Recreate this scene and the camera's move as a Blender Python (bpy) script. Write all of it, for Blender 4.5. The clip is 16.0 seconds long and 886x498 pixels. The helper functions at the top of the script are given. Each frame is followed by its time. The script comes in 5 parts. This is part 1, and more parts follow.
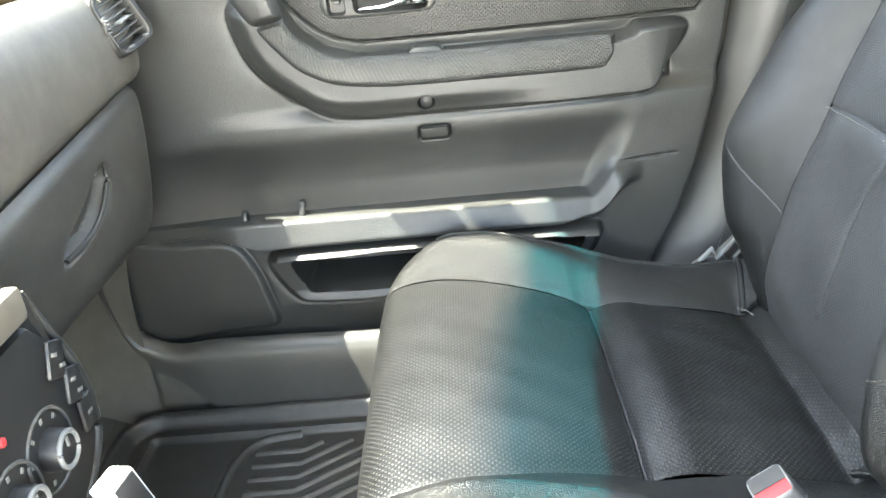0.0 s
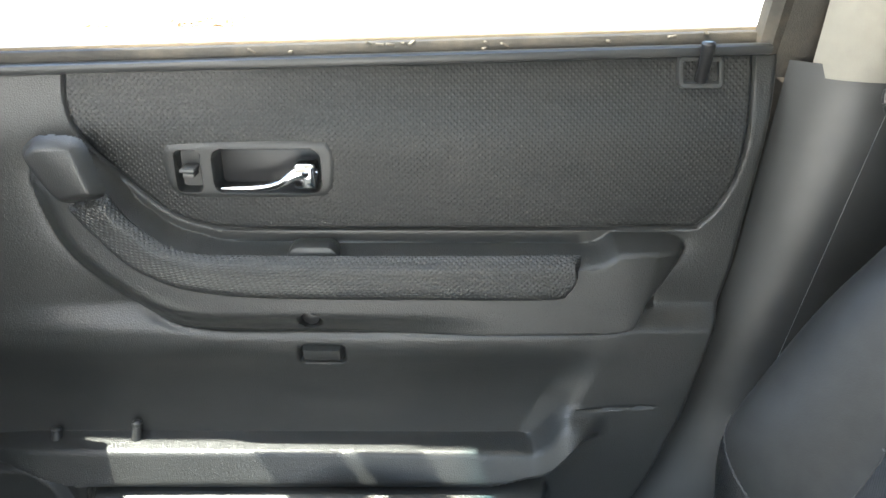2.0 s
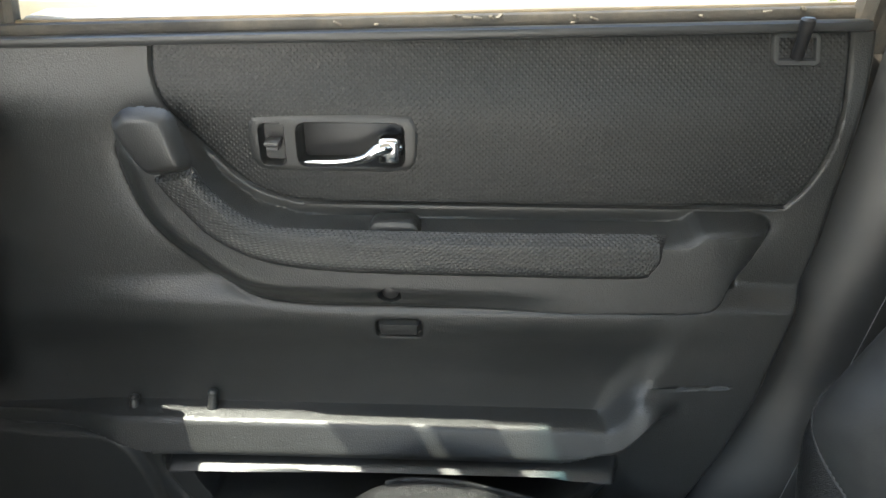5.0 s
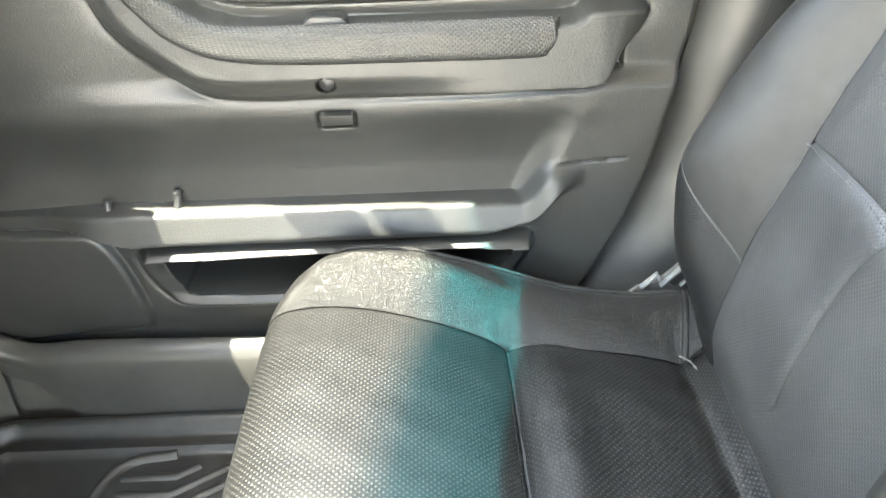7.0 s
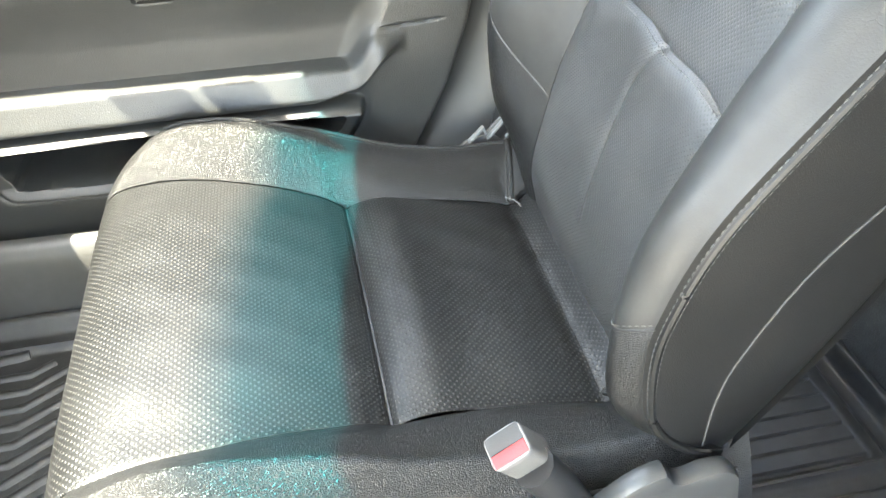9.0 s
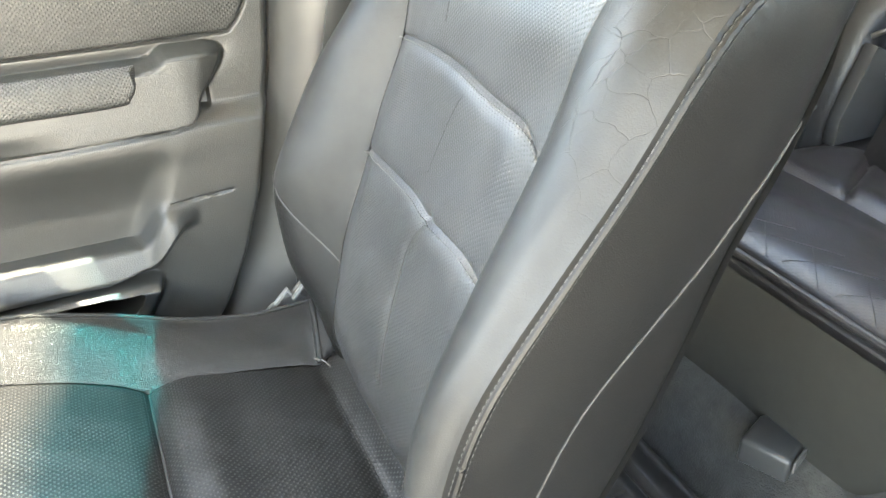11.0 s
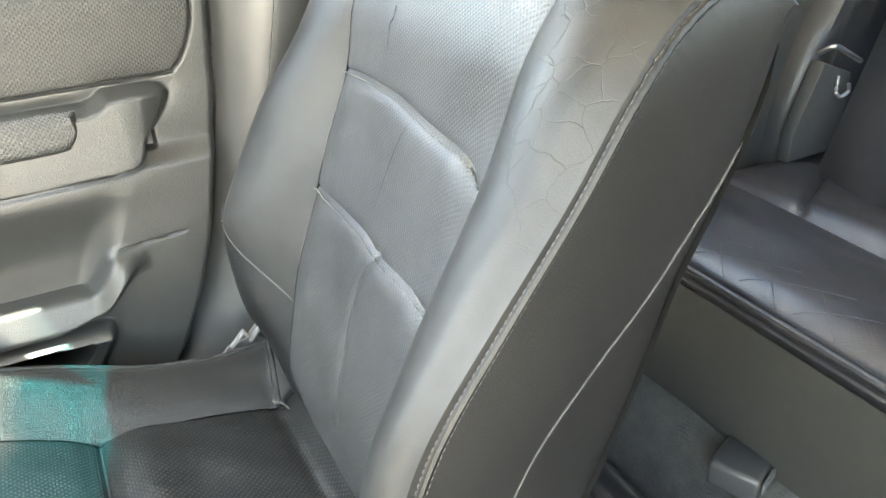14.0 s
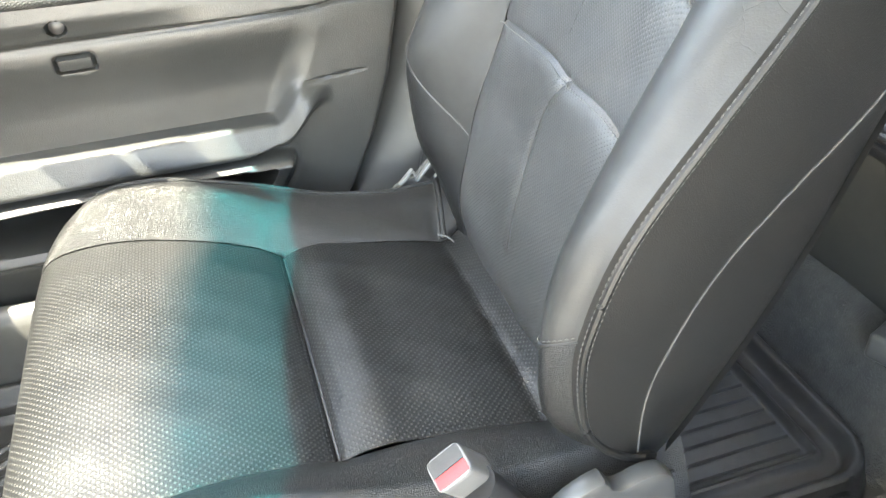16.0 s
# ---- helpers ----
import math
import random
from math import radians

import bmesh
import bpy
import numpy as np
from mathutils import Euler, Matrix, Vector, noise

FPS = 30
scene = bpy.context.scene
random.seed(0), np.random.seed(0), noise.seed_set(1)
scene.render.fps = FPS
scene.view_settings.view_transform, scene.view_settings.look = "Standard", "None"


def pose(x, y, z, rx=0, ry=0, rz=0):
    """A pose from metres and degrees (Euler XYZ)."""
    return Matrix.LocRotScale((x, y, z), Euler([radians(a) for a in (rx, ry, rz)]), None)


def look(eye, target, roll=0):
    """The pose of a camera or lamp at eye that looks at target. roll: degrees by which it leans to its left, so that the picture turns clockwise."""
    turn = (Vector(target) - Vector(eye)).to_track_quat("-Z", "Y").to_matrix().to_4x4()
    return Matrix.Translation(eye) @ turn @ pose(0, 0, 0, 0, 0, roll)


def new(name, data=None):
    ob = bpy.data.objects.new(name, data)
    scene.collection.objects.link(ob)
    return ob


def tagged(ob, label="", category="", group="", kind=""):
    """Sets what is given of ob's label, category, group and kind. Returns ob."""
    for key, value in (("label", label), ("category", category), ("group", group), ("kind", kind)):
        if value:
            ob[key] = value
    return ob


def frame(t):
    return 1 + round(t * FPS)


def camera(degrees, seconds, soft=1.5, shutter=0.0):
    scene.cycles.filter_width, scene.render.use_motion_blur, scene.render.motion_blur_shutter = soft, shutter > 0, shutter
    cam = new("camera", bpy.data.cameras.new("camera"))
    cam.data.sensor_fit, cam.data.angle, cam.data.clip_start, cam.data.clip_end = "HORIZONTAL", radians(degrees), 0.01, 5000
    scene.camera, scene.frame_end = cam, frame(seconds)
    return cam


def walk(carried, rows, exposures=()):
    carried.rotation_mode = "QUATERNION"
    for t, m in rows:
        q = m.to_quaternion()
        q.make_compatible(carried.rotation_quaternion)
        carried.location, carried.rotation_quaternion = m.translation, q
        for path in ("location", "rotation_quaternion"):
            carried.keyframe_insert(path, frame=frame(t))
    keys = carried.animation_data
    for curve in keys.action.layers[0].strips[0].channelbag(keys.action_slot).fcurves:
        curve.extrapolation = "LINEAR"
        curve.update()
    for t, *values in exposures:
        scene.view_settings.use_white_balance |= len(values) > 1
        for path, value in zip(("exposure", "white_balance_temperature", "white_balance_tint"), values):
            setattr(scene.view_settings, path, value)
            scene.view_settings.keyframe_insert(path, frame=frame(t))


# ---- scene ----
cam = camera(57.7, 16.0)
METRES, EYE, TILT, LEAN, TURN = 1.2, 1.0, -25.0, 5.5, 0.0
ROWS = [
    (0.0, 0.0, 0.0, 0.0, -0.0, -0.0, 0.0),
    (0.5, 0.0304, 0.0509, 0.0472, 0.72, 1.1, -1.52),
    (1.0, 0.0466, 0.1171, 0.1023, 0.63, 1.95, -3.29),
    (1.5, 0.0581, 0.201, 0.1858, -0.56, 1.43, -4.52),
    (2.0, 0.0662, 0.2748, 0.2328, -1.75, 0.91, -5.02),
    (2.5, 0.0596, 0.3021, 0.2525, -2.23, 0.33, -5.11),
    (3.0, 0.04, 0.3101, 0.2554, -1.6, 0.16, -5.59),
    (3.5, 0.0142, 0.3075, 0.2503, 0.57, -0.63, -6.1),
    (6.0, 0.0386, 0.232, 0.2012, -0.8, -2.61, -4.83),
    (6.5, 0.0511, 0.1998, 0.1633, -1.68, -4.28, -3.65),
    (7.0, 0.0549, 0.1607, 0.1203, -2.96, -7.15, -2.88),
    (7.5, 0.0621, 0.1395, 0.0893, -4.58, -10.34, -2.04),
    (8.0, 0.0699, 0.1293, 0.0681, -7.22, -12.86, -1.12),
    (10.5, 0.1197, 0.0896, 0.0859, -21.52, -8.57, 5.02),
    (11.0, 0.1329, 0.0829, 0.1097, -24.19, -5.35, 6.53),
    (11.5, 0.142, 0.082, 0.1229, -26.1, -2.7, 7.61),
    (12.0, 0.1477, 0.0794, 0.1347, -27.5, -0.27, 8.23),
    (12.5, 0.1496, 0.0772, 0.1493, -28.31, 1.74, 8.7),
    (13.0, 0.1573, 0.0812, 0.1419, -28.03, 0.71, 9.02),
    (13.5, 0.1578, 0.0836, 0.1225, -27.08, -1.91, 9.15),
    (14.0, 0.1553, 0.0857, 0.1107, -26.21, -3.59, 8.91),
    (14.5, 0.1468, 0.0852, 0.1012, -24.91, -5.07, 8.36),
    (15.0, 0.1326, 0.0871, 0.0859, -22.6, -7.09, 7.71),
    (15.5, 0.1135, 0.0861, 0.0696, -19.98, -8.71, 6.63),
    (16.0, 0.0925, 0.0797, 0.0568, -17.19, -9.27, 5.05),
]
EXPOSURES = [(0.0, 3.88, 7000, 6), (1.0, 3.6, 6850, 6), (1.5, 3.05, 6700, 7), (2.0, 2.72, 6550, 7), (2.5, 2.28, 6550, 7), (3.7, 1.65, 6550, 7), (5.8, 3.02, 6900, 7), (6.5, 3.8, 7050, 6), (7.0, 4.2, 7400, 7), (8.0, 4.35, 7400, 7), (10.5, 4.35, 7500, 7), (11.0, 4.35, 7600, 7), (11.5, 4.2, 7650, 7), (12.0, 4.0, 7900, 7), (12.5, 3.7, 8000, 7), (13.0, 3.58, 7950, 7), (13.5, 4.0, 7800, 6), (14.5, 4.35, 7500, 6), (15.0, 4.48, 7500, 7), (16.0, 4.36, 7450, 8)]
walk(cam, [(t, pose(0, 0, EYE, TILT, LEAN, TURN) @ pose(METRES * x, METRES * y, METRES * z, 90 + pitch, roll, yaw)) for t, x, y, z, yaw, pitch, roll in ROWS], EXPOSURES)

# The car's nose points to -x, the passenger door stands at +y, z is up.

# ---- light ----
SUN_WAY = Vector((0.37, 0.12, -1.0)).normalized()   # the way the sunlight travels
world = bpy.data.worlds.new("sky")
scene.world = world
world.use_nodes = True
sky = world.node_tree.nodes.new("ShaderNodeTexSky")
sky.sky_type, sky.sun_disc = "NISHITA", False
sky.sun_elevation = math.asin(-SUN_WAY.z)
sky.sun_rotation = math.atan2(-SUN_WAY.x, -SUN_WAY.y)
background = world.node_tree.nodes["Background"]
background.inputs["Strength"].default_value = 0.15
world.node_tree.links.new(sky.outputs[0], background.inputs["Color"])
sun = new("sun", bpy.data.lights.new("sun", "SUN"))
sun.data.energy, sun.data.angle, sun.data.color = 4.8, radians(0.53), (1.0, 0.95, 0.87)
sun.matrix_world = look((-2, 0.2, 5), Vector((-2, 0.2, 5)) + SUN_WAY)


def daylight(name, size, watts, colour, eye, target):
    """Sky light in an opening of the car."""
    lamp = new(name, bpy.data.lights.new(name, "AREA"))
    lamp.data.shape, lamp.data.size, lamp.data.size_y = "RECTANGLE", *size
    lamp.data.energy, lamp.data.color = watts, colour
    lamp.matrix_world = look(eye, target)


daylight("open_door_daylight", (0.8, 0.60), 1.2, (1.0, 0.97, 0.91), (-0.29, -0.31, 0.62), (-0.62, 1.0, 0.34))
daylight("passenger_window_daylight", (0.70, 0.24), 0.36, (0.93, 0.97, 1.0), (0.0, 1.135, 1.23), (0.0, 0.70, 0.75))
daylight("windscreen_daylight", (0.95, 0.58), 1.75, (0.96, 0.98, 1.0), (-0.62, 0.34, 1.12), (0.0, 0.43, 0.58))
daylight("rear_window_daylight", (0.8, 0.32), 0.13, (1.0, 0.98, 0.95), (1.06, 1.155, 1.17), (1.06, 0.4, 0.6))
daylight("driver_rear_window_daylight", (0.8, 0.32), 0.11, (1.0, 0.97, 0.92), (1.25, -0.27, 1.17), (1.15, 0.8, 0.55))

# ---- materials ----


class Nodes:
    """A node material under construction."""

    def __init__(self, name):
        self.m = bpy.data.materials.new(name)
        self.m.use_nodes = True
        self.t = self.m.node_tree
        self.shader = self.t.nodes["Principled BSDF"]

    def add(self, kind, **inputs):
        n = self.t.nodes.new("ShaderNode" + kind)
        for key, value in inputs.items():
            n.inputs[key.replace("_", " ")].default_value = value
        return n

    def link(self, a, b):
        self.t.links.new(a, b)

    def ramp(self, source, lo, hi, to_lo=0.0, to_hi=1.0):
        n = self.add("MapRange", From_Min=lo, From_Max=hi, To_Min=to_lo, To_Max=to_hi)
        self.link(source, n.inputs["Value"])
        return n.outputs["Result"]

    def calc(self, op, a, b):
        n = self.t.nodes.new("ShaderNodeMath")
        n.operation = op
        for i, v in enumerate((a, b)):
            if isinstance(v, (int, float)):
                n.inputs[i].default_value = v
            else:
                self.link(v, n.inputs[i])
        return n.outputs[0]

    def blend(self, factor, a, b):
        n = self.t.nodes.new("ShaderNodeMix")
        n.data_type = "RGBA"
        self.link(factor, n.inputs["Factor"])
        for socket, v in ((n.inputs["A"], a), (n.inputs["B"], b)):
            if isinstance(v, tuple):
                socket.default_value = (*v, 1)
            else:
                self.link(v, socket)
        return n.outputs["Result"]


def surface(name, colour, rough=0.5, grain=900.0, grain_depth=0.15, stain=0.25, dots=0.0, dot_depth=0.5, metal=0.0,
            wrinkle=0.0, dust=0.0, dust_colour=(0.3, 0.28, 0.24), sheen=0.0, coat=0.0, dot_shade=0.0, spec=0.5, island=0.0, cracks=0.0, dot_glint=None, dot_size=0.38, cell=420.0):
    """A surface with fine grain, soft stains, and, with dots, a staggered lattice of dimples of that pitch in metres. A
    paler dot colour stands in for their glints.
    """
    n = Nodes(name)
    at = n.add("TexCoord").outputs["Object"]
    uv = n.add("UVMap").outputs["UV"]
    big = n.add("TexNoise", Scale=7.0, Detail=5.0, Roughness=0.6)
    mid = n.add("TexNoise", Scale=60.0, Detail=4.0)
    fine = n.add("TexNoise", Scale=grain, Detail=2.0)
    for x in (big, mid, fine):
        n.link(at, x.inputs["Vector"])
    tone = n.calc("MULTIPLY", n.ramp(big.outputs[0], 0.3, 0.7, 1 - stain, 1 + stain), n.ramp(mid.outputs[0], 0.3, 0.7, 1 - stain * 0.5, 1 + stain * 0.5))
    if island:
        geo = n.add("NewGeometry")
        tone = n.calc("MULTIPLY", tone, n.ramp(geo.outputs["Random Per Island"], 0, 1, 1 - island, 1 + island))
    tint = n.add("HueSaturation", Color=(*colour, 1))
    n.link(tone, tint.inputs["Value"])
    base = tint.outputs[0]
    if dust:
        where = n.add("TexNoise", Scale=16.0, Detail=8.0, Roughness=0.7)
        n.link(at, where.inputs["Vector"])
        base = n.blend(n.ramp(where.outputs[0], 0.45, 0.75, 0, dust), base, dust_colour)
    height = n.calc("MULTIPLY", fine.outputs[0], grain_depth)
    if wrinkle:
        cells = n.add("TexVoronoi", Scale=cell)
        cells.feature = "DISTANCE_TO_EDGE"
        n.link(at, cells.inputs["Vector"])
        height = n.calc("ADD", height, n.calc("MULTIPLY", n.ramp(cells.outputs["Distance"], 0, 0.25), wrinkle))
    if cracks:
        # worn creases across the shoulder: a warped net, broken up by patches
        sway = n.add("TexNoise", Scale=26.0, Detail=3.0)
        n.link(at, sway.inputs["Vector"])
        moved = n.add("VectorMath")
        moved.operation = "MULTIPLY_ADD"
        n.link(sway.outputs["Color"], moved.inputs[0])
        moved.inputs[1].default_value = (0.022, 0.022, 0.022)
        n.link(at, moved.inputs[2])
        net = n.add("TexVoronoi", Scale=36.0)
        net.feature = "DISTANCE_TO_EDGE"
        n.link(moved.outputs[0], net.inputs["Vector"])
        patch = n.add("TexNoise", Scale=17.0, Detail=2.0)
        n.link(at, patch.inputs["Vector"])
        place = n.add("SeparateXYZ")
        n.link(at, place.inputs[0])
        worn = n.calc("MULTIPLY", n.ramp(patch.outputs[0], 0.39, 0.52), n.ramp(place.outputs["Z"], 0.80, 0.90, 0.12, 1.0))
        line = n.calc("MULTIPLY", n.ramp(net.outputs["Distance"], 0.0, 0.016, 1.0, 0.0), worn)
        height = n.calc("SUBTRACT", height, n.calc("MULTIPLY", line, cracks))
        base = n.blend(n.calc("MULTIPLY", line, 0.6), base, (0.011, 0.010, 0.009))
    if dots:
        turn = n.add("Mapping")
        turn.inputs["Rotation"].default_value[2] = radians(45)
        n.link(uv, turn.inputs["Vector"])
        lattice = n.add("TexVoronoi", Scale=1.0 / dots, Randomness=0.0)
        lattice.voronoi_dimensions = "2D"
        n.link(turn.outputs[0], lattice.inputs["Vector"])
        dimple = n.ramp(lattice.outputs["Distance"], dot_size * 0.4, dot_size)
        height = n.calc("ADD", height, n.calc("MULTIPLY", dimple, dot_depth))
        # highlights on the dots, painted into the base colour
        if dot_glint:
            base = n.blend(n.ramp(dimple, 0.1, 0.7, 1, 0), base, dot_glint)
        if dot_shade:
            base = n.blend(n.ramp(dimple, 0, 1, dot_shade, 0), base, tuple(c * 0.25 for c in colour))
    n.link(base, n.shader.inputs["Base Color"])
    n.link(n.ramp(big.outputs[0], 0.3, 0.7, max(rough - 0.07, 0.03), min(rough + 0.07, 1)), n.shader.inputs["Roughness"])
    n.shader.inputs["Metallic"].default_value = metal
    n.shader.inputs["Sheen Weight"].default_value = sheen
    n.shader.inputs["Coat Weight"].default_value = coat
    n.shader.inputs["Specular IOR Level"].default_value = spec
    bump = n.add("Bump", Strength=0.5, Distance=0.002)
    n.link(height, bump.inputs["Height"])
    n.link(bump.outputs[0], n.shader.inputs["Normal"])
    return n.m


BOW = 0.14          # how far the roof's front edge bows


def glass(name, colour=(0.93, 0.96, 0.95), band=None):
    """Thin window glass; band: the x at which the blue-green shade band starts and the x at which it is full."""
    n = Nodes(name)
    clear = n.add("BsdfTransparent", Color=(*colour, 1))
    gloss = n.add("BsdfGlossy", Roughness=0.02)
    mix = n.add("MixShader")
    fresnel = n.add("Fresnel", IOR=1.45)
    n.link(fresnel.outputs[0], mix.inputs[0])
    n.link(clear.outputs[0], mix.inputs[1])
    n.link(gloss.outputs[0], mix.inputs[2])
    if band:
        place = n.add("SeparateXYZ")
        n.link(n.add("TexCoord").outputs["Object"], place.inputs[0])
        across = n.calc("MULTIPLY", n.calc("SUBTRACT", place.outputs["Y"], 0.43), 1 / 0.7)
        square = n.calc("MULTIPLY", across, across)
        bowed = n.calc("SUBTRACT", place.outputs["X"], n.calc("ADD", n.calc("MULTIPLY", square, BOW), n.calc("MULTIPLY", n.calc("POWER", square, 4.0), 0.13)))
        part_of = n.ramp(bowed, band[0], band[1])
        n.link(n.blend(part_of, colour, (0.002, 0.30, 0.375)), clear.inputs["Color"])
    n.link(mix.outputs[0], n.t.nodes["Material Output"].inputs["Surface"])
    return n.m


TRIM = surface("grey_moulded_plastic", (0.030, 0.0308, 0.0298), 0.36, 500, 0.3, 0.10, wrinkle=0.10)
# Lighter than the floor carpet, to stand for sun bounced into the footwell.
KICK = surface("dusty_kick_carpet", (0.062, 0.059, 0.052), 0.85, 900, 0.8, 0.2, dust=0.25, dust_colour=(0.10, 0.095, 0.08))
CAP = surface("satin_grey_plastic", (0.030, 0.0306, 0.0302), 0.40, 700, 0.2, 0.1, wrinkle=0.06)
TRIM_SMOOTH = surface("smooth_grey_plastic", (0.040, 0.041, 0.041), 0.36, 900, 0.1, 0.1)
PAD = surface("dimpled_door_vinyl", (0.019, 0.0194, 0.0188), 0.42, 700, 0.15, 0.12, dots=0.0042, dot_depth=-0.45, dot_glint=(0.031, 0.0315, 0.0305), dot_size=0.36, spec=0.36)
ARM_PAD = surface("knurled_armrest_vinyl", (0.022, 0.0225, 0.0218), 0.40, 700, 0.15, 0.12, dots=0.0042, dot_depth=-0.8, dot_glint=(0.040, 0.0405, 0.039), dot_size=0.42)
# The pale beige base holds sunlight bounced onto the dash face.
DASH_SKIN = surface("grained_dash_plastic", (0.105, 0.098, 0.084), 0.5, 320, 0.35, 0.15, wrinkle=0.10, dust=0.2)
GLOVE = surface("glovebox_plastic", (0.055, 0.0535, 0.049), 0.48, 500, 0.3, 0.12, wrinkle=0.08, dust=0.1)
SILL = surface("glossy_sill_plastic", (0.046, 0.0455, 0.0435), 0.37, 900, 0.1, 0.15)
LEATHER = surface("black_leather", (0.0105, 0.0107, 0.0109), 0.36, 1300, 0.35, 0.22, wrinkle=0.65, cell=500.0, spec=0.42)
HEAD_LEATHER = surface("smooth_headrest_leather", (0.015, 0.0151, 0.0147), 0.44, 800, 0.12, 0.18, wrinkle=0.04, spec=0.4)
PERFORATED = surface("perforated_black_leather", (0.0085, 0.0088, 0.0094), 0.36, 900, 0.35, 0.2, dots=0.0049, dot_depth=-0.32, dot_glint=(0.042, 0.041, 0.039), dot_size=0.32, spec=0.36)
# Base paler than the cushion's: it carries the windscreen's sheen on the backrest.
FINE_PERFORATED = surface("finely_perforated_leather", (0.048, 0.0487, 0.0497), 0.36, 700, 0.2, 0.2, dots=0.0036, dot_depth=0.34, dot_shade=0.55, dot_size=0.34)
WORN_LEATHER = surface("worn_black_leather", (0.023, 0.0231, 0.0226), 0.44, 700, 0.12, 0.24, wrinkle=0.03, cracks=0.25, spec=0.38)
VINYL = surface("dark_vinyl", (0.0085, 0.0087, 0.0087), 0.42, 800, 0.2, 0.15, spec=0.34, wrinkle=0.05)
REAR_LEATHER = surface("dark_rear_seat_leather", (0.020, 0.0195, 0.0205), 0.42, 600, 0.25, 0.2, wrinkle=0.25)
BENCH_CLOTH = surface("dark_olive_cloth", (0.019, 0.019, 0.0155), 0.9, 1200, 0.6, 0.2)
REAR_PERF = surface("rear_perforated_leather", (0.016, 0.0156, 0.0175), 0.40, 600, 0.15, 0.2, dots=0.0052, dot_depth=0.12)
THREAD = surface("grey_thread", (0.070, 0.070, 0.067), 0.8, 2500, 0.4, 0.2)
DARK_THREAD = surface("dark_thread", (0.038, 0.038, 0.037), 0.8, 2500, 0.4, 0.2)
PIPING = surface("pale_piping", (0.10, 0.10, 0.096), 0.6, 1500, 0.3, 0.15)
BLACK = surface("black_plastic", (0.018, 0.018, 0.019), 0.4, 900, 0.15, 0.15)
RUBBER = surface("black_rubber", (0.019, 0.0187, 0.018), 0.44, 700, 0.3, 0.25, dust=0.06)
CARPET = surface("dark_carpet", (0.037, 0.0375, 0.034), 0.95, 380, 2.6, 0.42, dust=0.14, dust_colour=(0.09, 0.085, 0.07), sheen=0.1)
CHROME = surface("chrome", (0.75, 0.75, 0.76), 0.12, 900, 0.02, 0.05, metal=1.0)
STEEL = surface("brushed_steel", (0.38, 0.38, 0.37), 0.38, 1200, 0.1, 0.15, metal=1.0)
SILVER = surface("silver_trim_plastic", (0.22, 0.195, 0.16), 0.42, 900, 0.1, 0.12, metal=0.2)
RED = surface("red_release_button", (0.55, 0.05, 0.055), 0.6, 900, 0.1, 0.1, spec=0.15)
BUCKLE_GREY = surface("grey_buckle_plastic", (0.085, 0.084, 0.082), 0.5, 800, 0.2, 0.15)
CREAM = surface("cream_pillar_trim", (0.34, 0.32, 0.275), 0.6, 600, 0.3, 0.1)
PAINT = surface("champagne_car_paint", (0.42, 0.37, 0.29), 0.36, 900, 0.05, 0.08, coat=0.5)
WHITE = surface("white_plastic", (0.50, 0.52, 0.55), 0.35, 900, 0.05, 0.05)
WEBBING = surface("brown_grey_webbing", (0.075, 0.064, 0.055), 0.75, 1500, 0.5, 0.15)
CLOTH = surface("grey_roof_lining", (0.62, 0.585, 0.52), 0.95, 900, 0.6, 0.1)
SEAL = surface("weathered_seal_rubber", (0.05, 0.045, 0.038), 0.6, 700, 0.4, 0.35, dust=0.4, dust_colour=(0.2, 0.16, 0.11))
EARTH = surface("pale_dusty_ground", (0.72, 0.68, 0.60), 0.9, 40, 1.0, 0.25, dust=0.5, dust_colour=(0.60, 0.55, 0.48))
DRY_LEAF = surface("dry_leaves", (0.30, 0.20, 0.10), 0.8, 200, 0.3, 0.3, island=0.4)
GRASS = surface("green_weed", (0.10, 0.16, 0.03), 0.7, 200, 0.3, 0.3, island=0.3)
BRONZE = surface("bronze_seal_lip", (0.22, 0.17, 0.11), 0.35, 700, 0.2, 0.3, metal=0.5)
DUST = surface("pale_dirt", (0.16, 0.14, 0.11), 0.9, 700, 0.3, 0.3)
PALE_GREY = surface("pale_grey_plastic", (0.17, 0.174, 0.175), 0.45, 800, 0.2, 0.15)
PALE_RIM = surface("worn_buckle_rim", (0.13, 0.131, 0.13), 0.5, 800, 0.2, 0.2)
TWINE = surface("pale_twine", (0.6, 0.55, 0.45), 0.9, 1500, 0.5, 0.1)
STICKER = surface("sticker_paper", (0.6, 0.6, 0.58), 0.7, 900, 0.1, 0.05)
SLOT = surface("dull_grey_slot", (0.055, 0.055, 0.055), 0.85, 900, 0.1, 0.1, spec=0.1)
MARK = surface("white_print", (0.20, 0.20, 0.195), 0.5, 900, 0.05, 0.05)
WINDOW_GLASS = glass("window_glass")
WINDSCREEN_GLASS = glass("windscreen_glass", (0.90, 0.95, 0.93), (-0.348, -0.306))

# ---- mesh tools ----


def part(name, bm, material, parent=None, label="", sharp=40):
    """Links a bmesh as one mesh object, under a thing or a part."""
    mesh = bpy.data.meshes.new(name)
    bm.to_mesh(mesh)
    bm.free()
    for p in mesh.polygons:
        p.use_smooth = True
    mesh.set_sharp_from_angle(angle=radians(sharp))
    mesh.materials.append(material)
    ob = new(name, mesh)
    ob.parent = parent
    if label:
        tagged(ob, label)
    return ob


def thing(name, label, category, group="", kind=""):
    return tagged(new(name), label, category, group, kind)


def setting(name, bm, material, label, category, sharp=40):
    return tagged(part(name, bm, material, sharp=sharp), label, category, kind="structure")


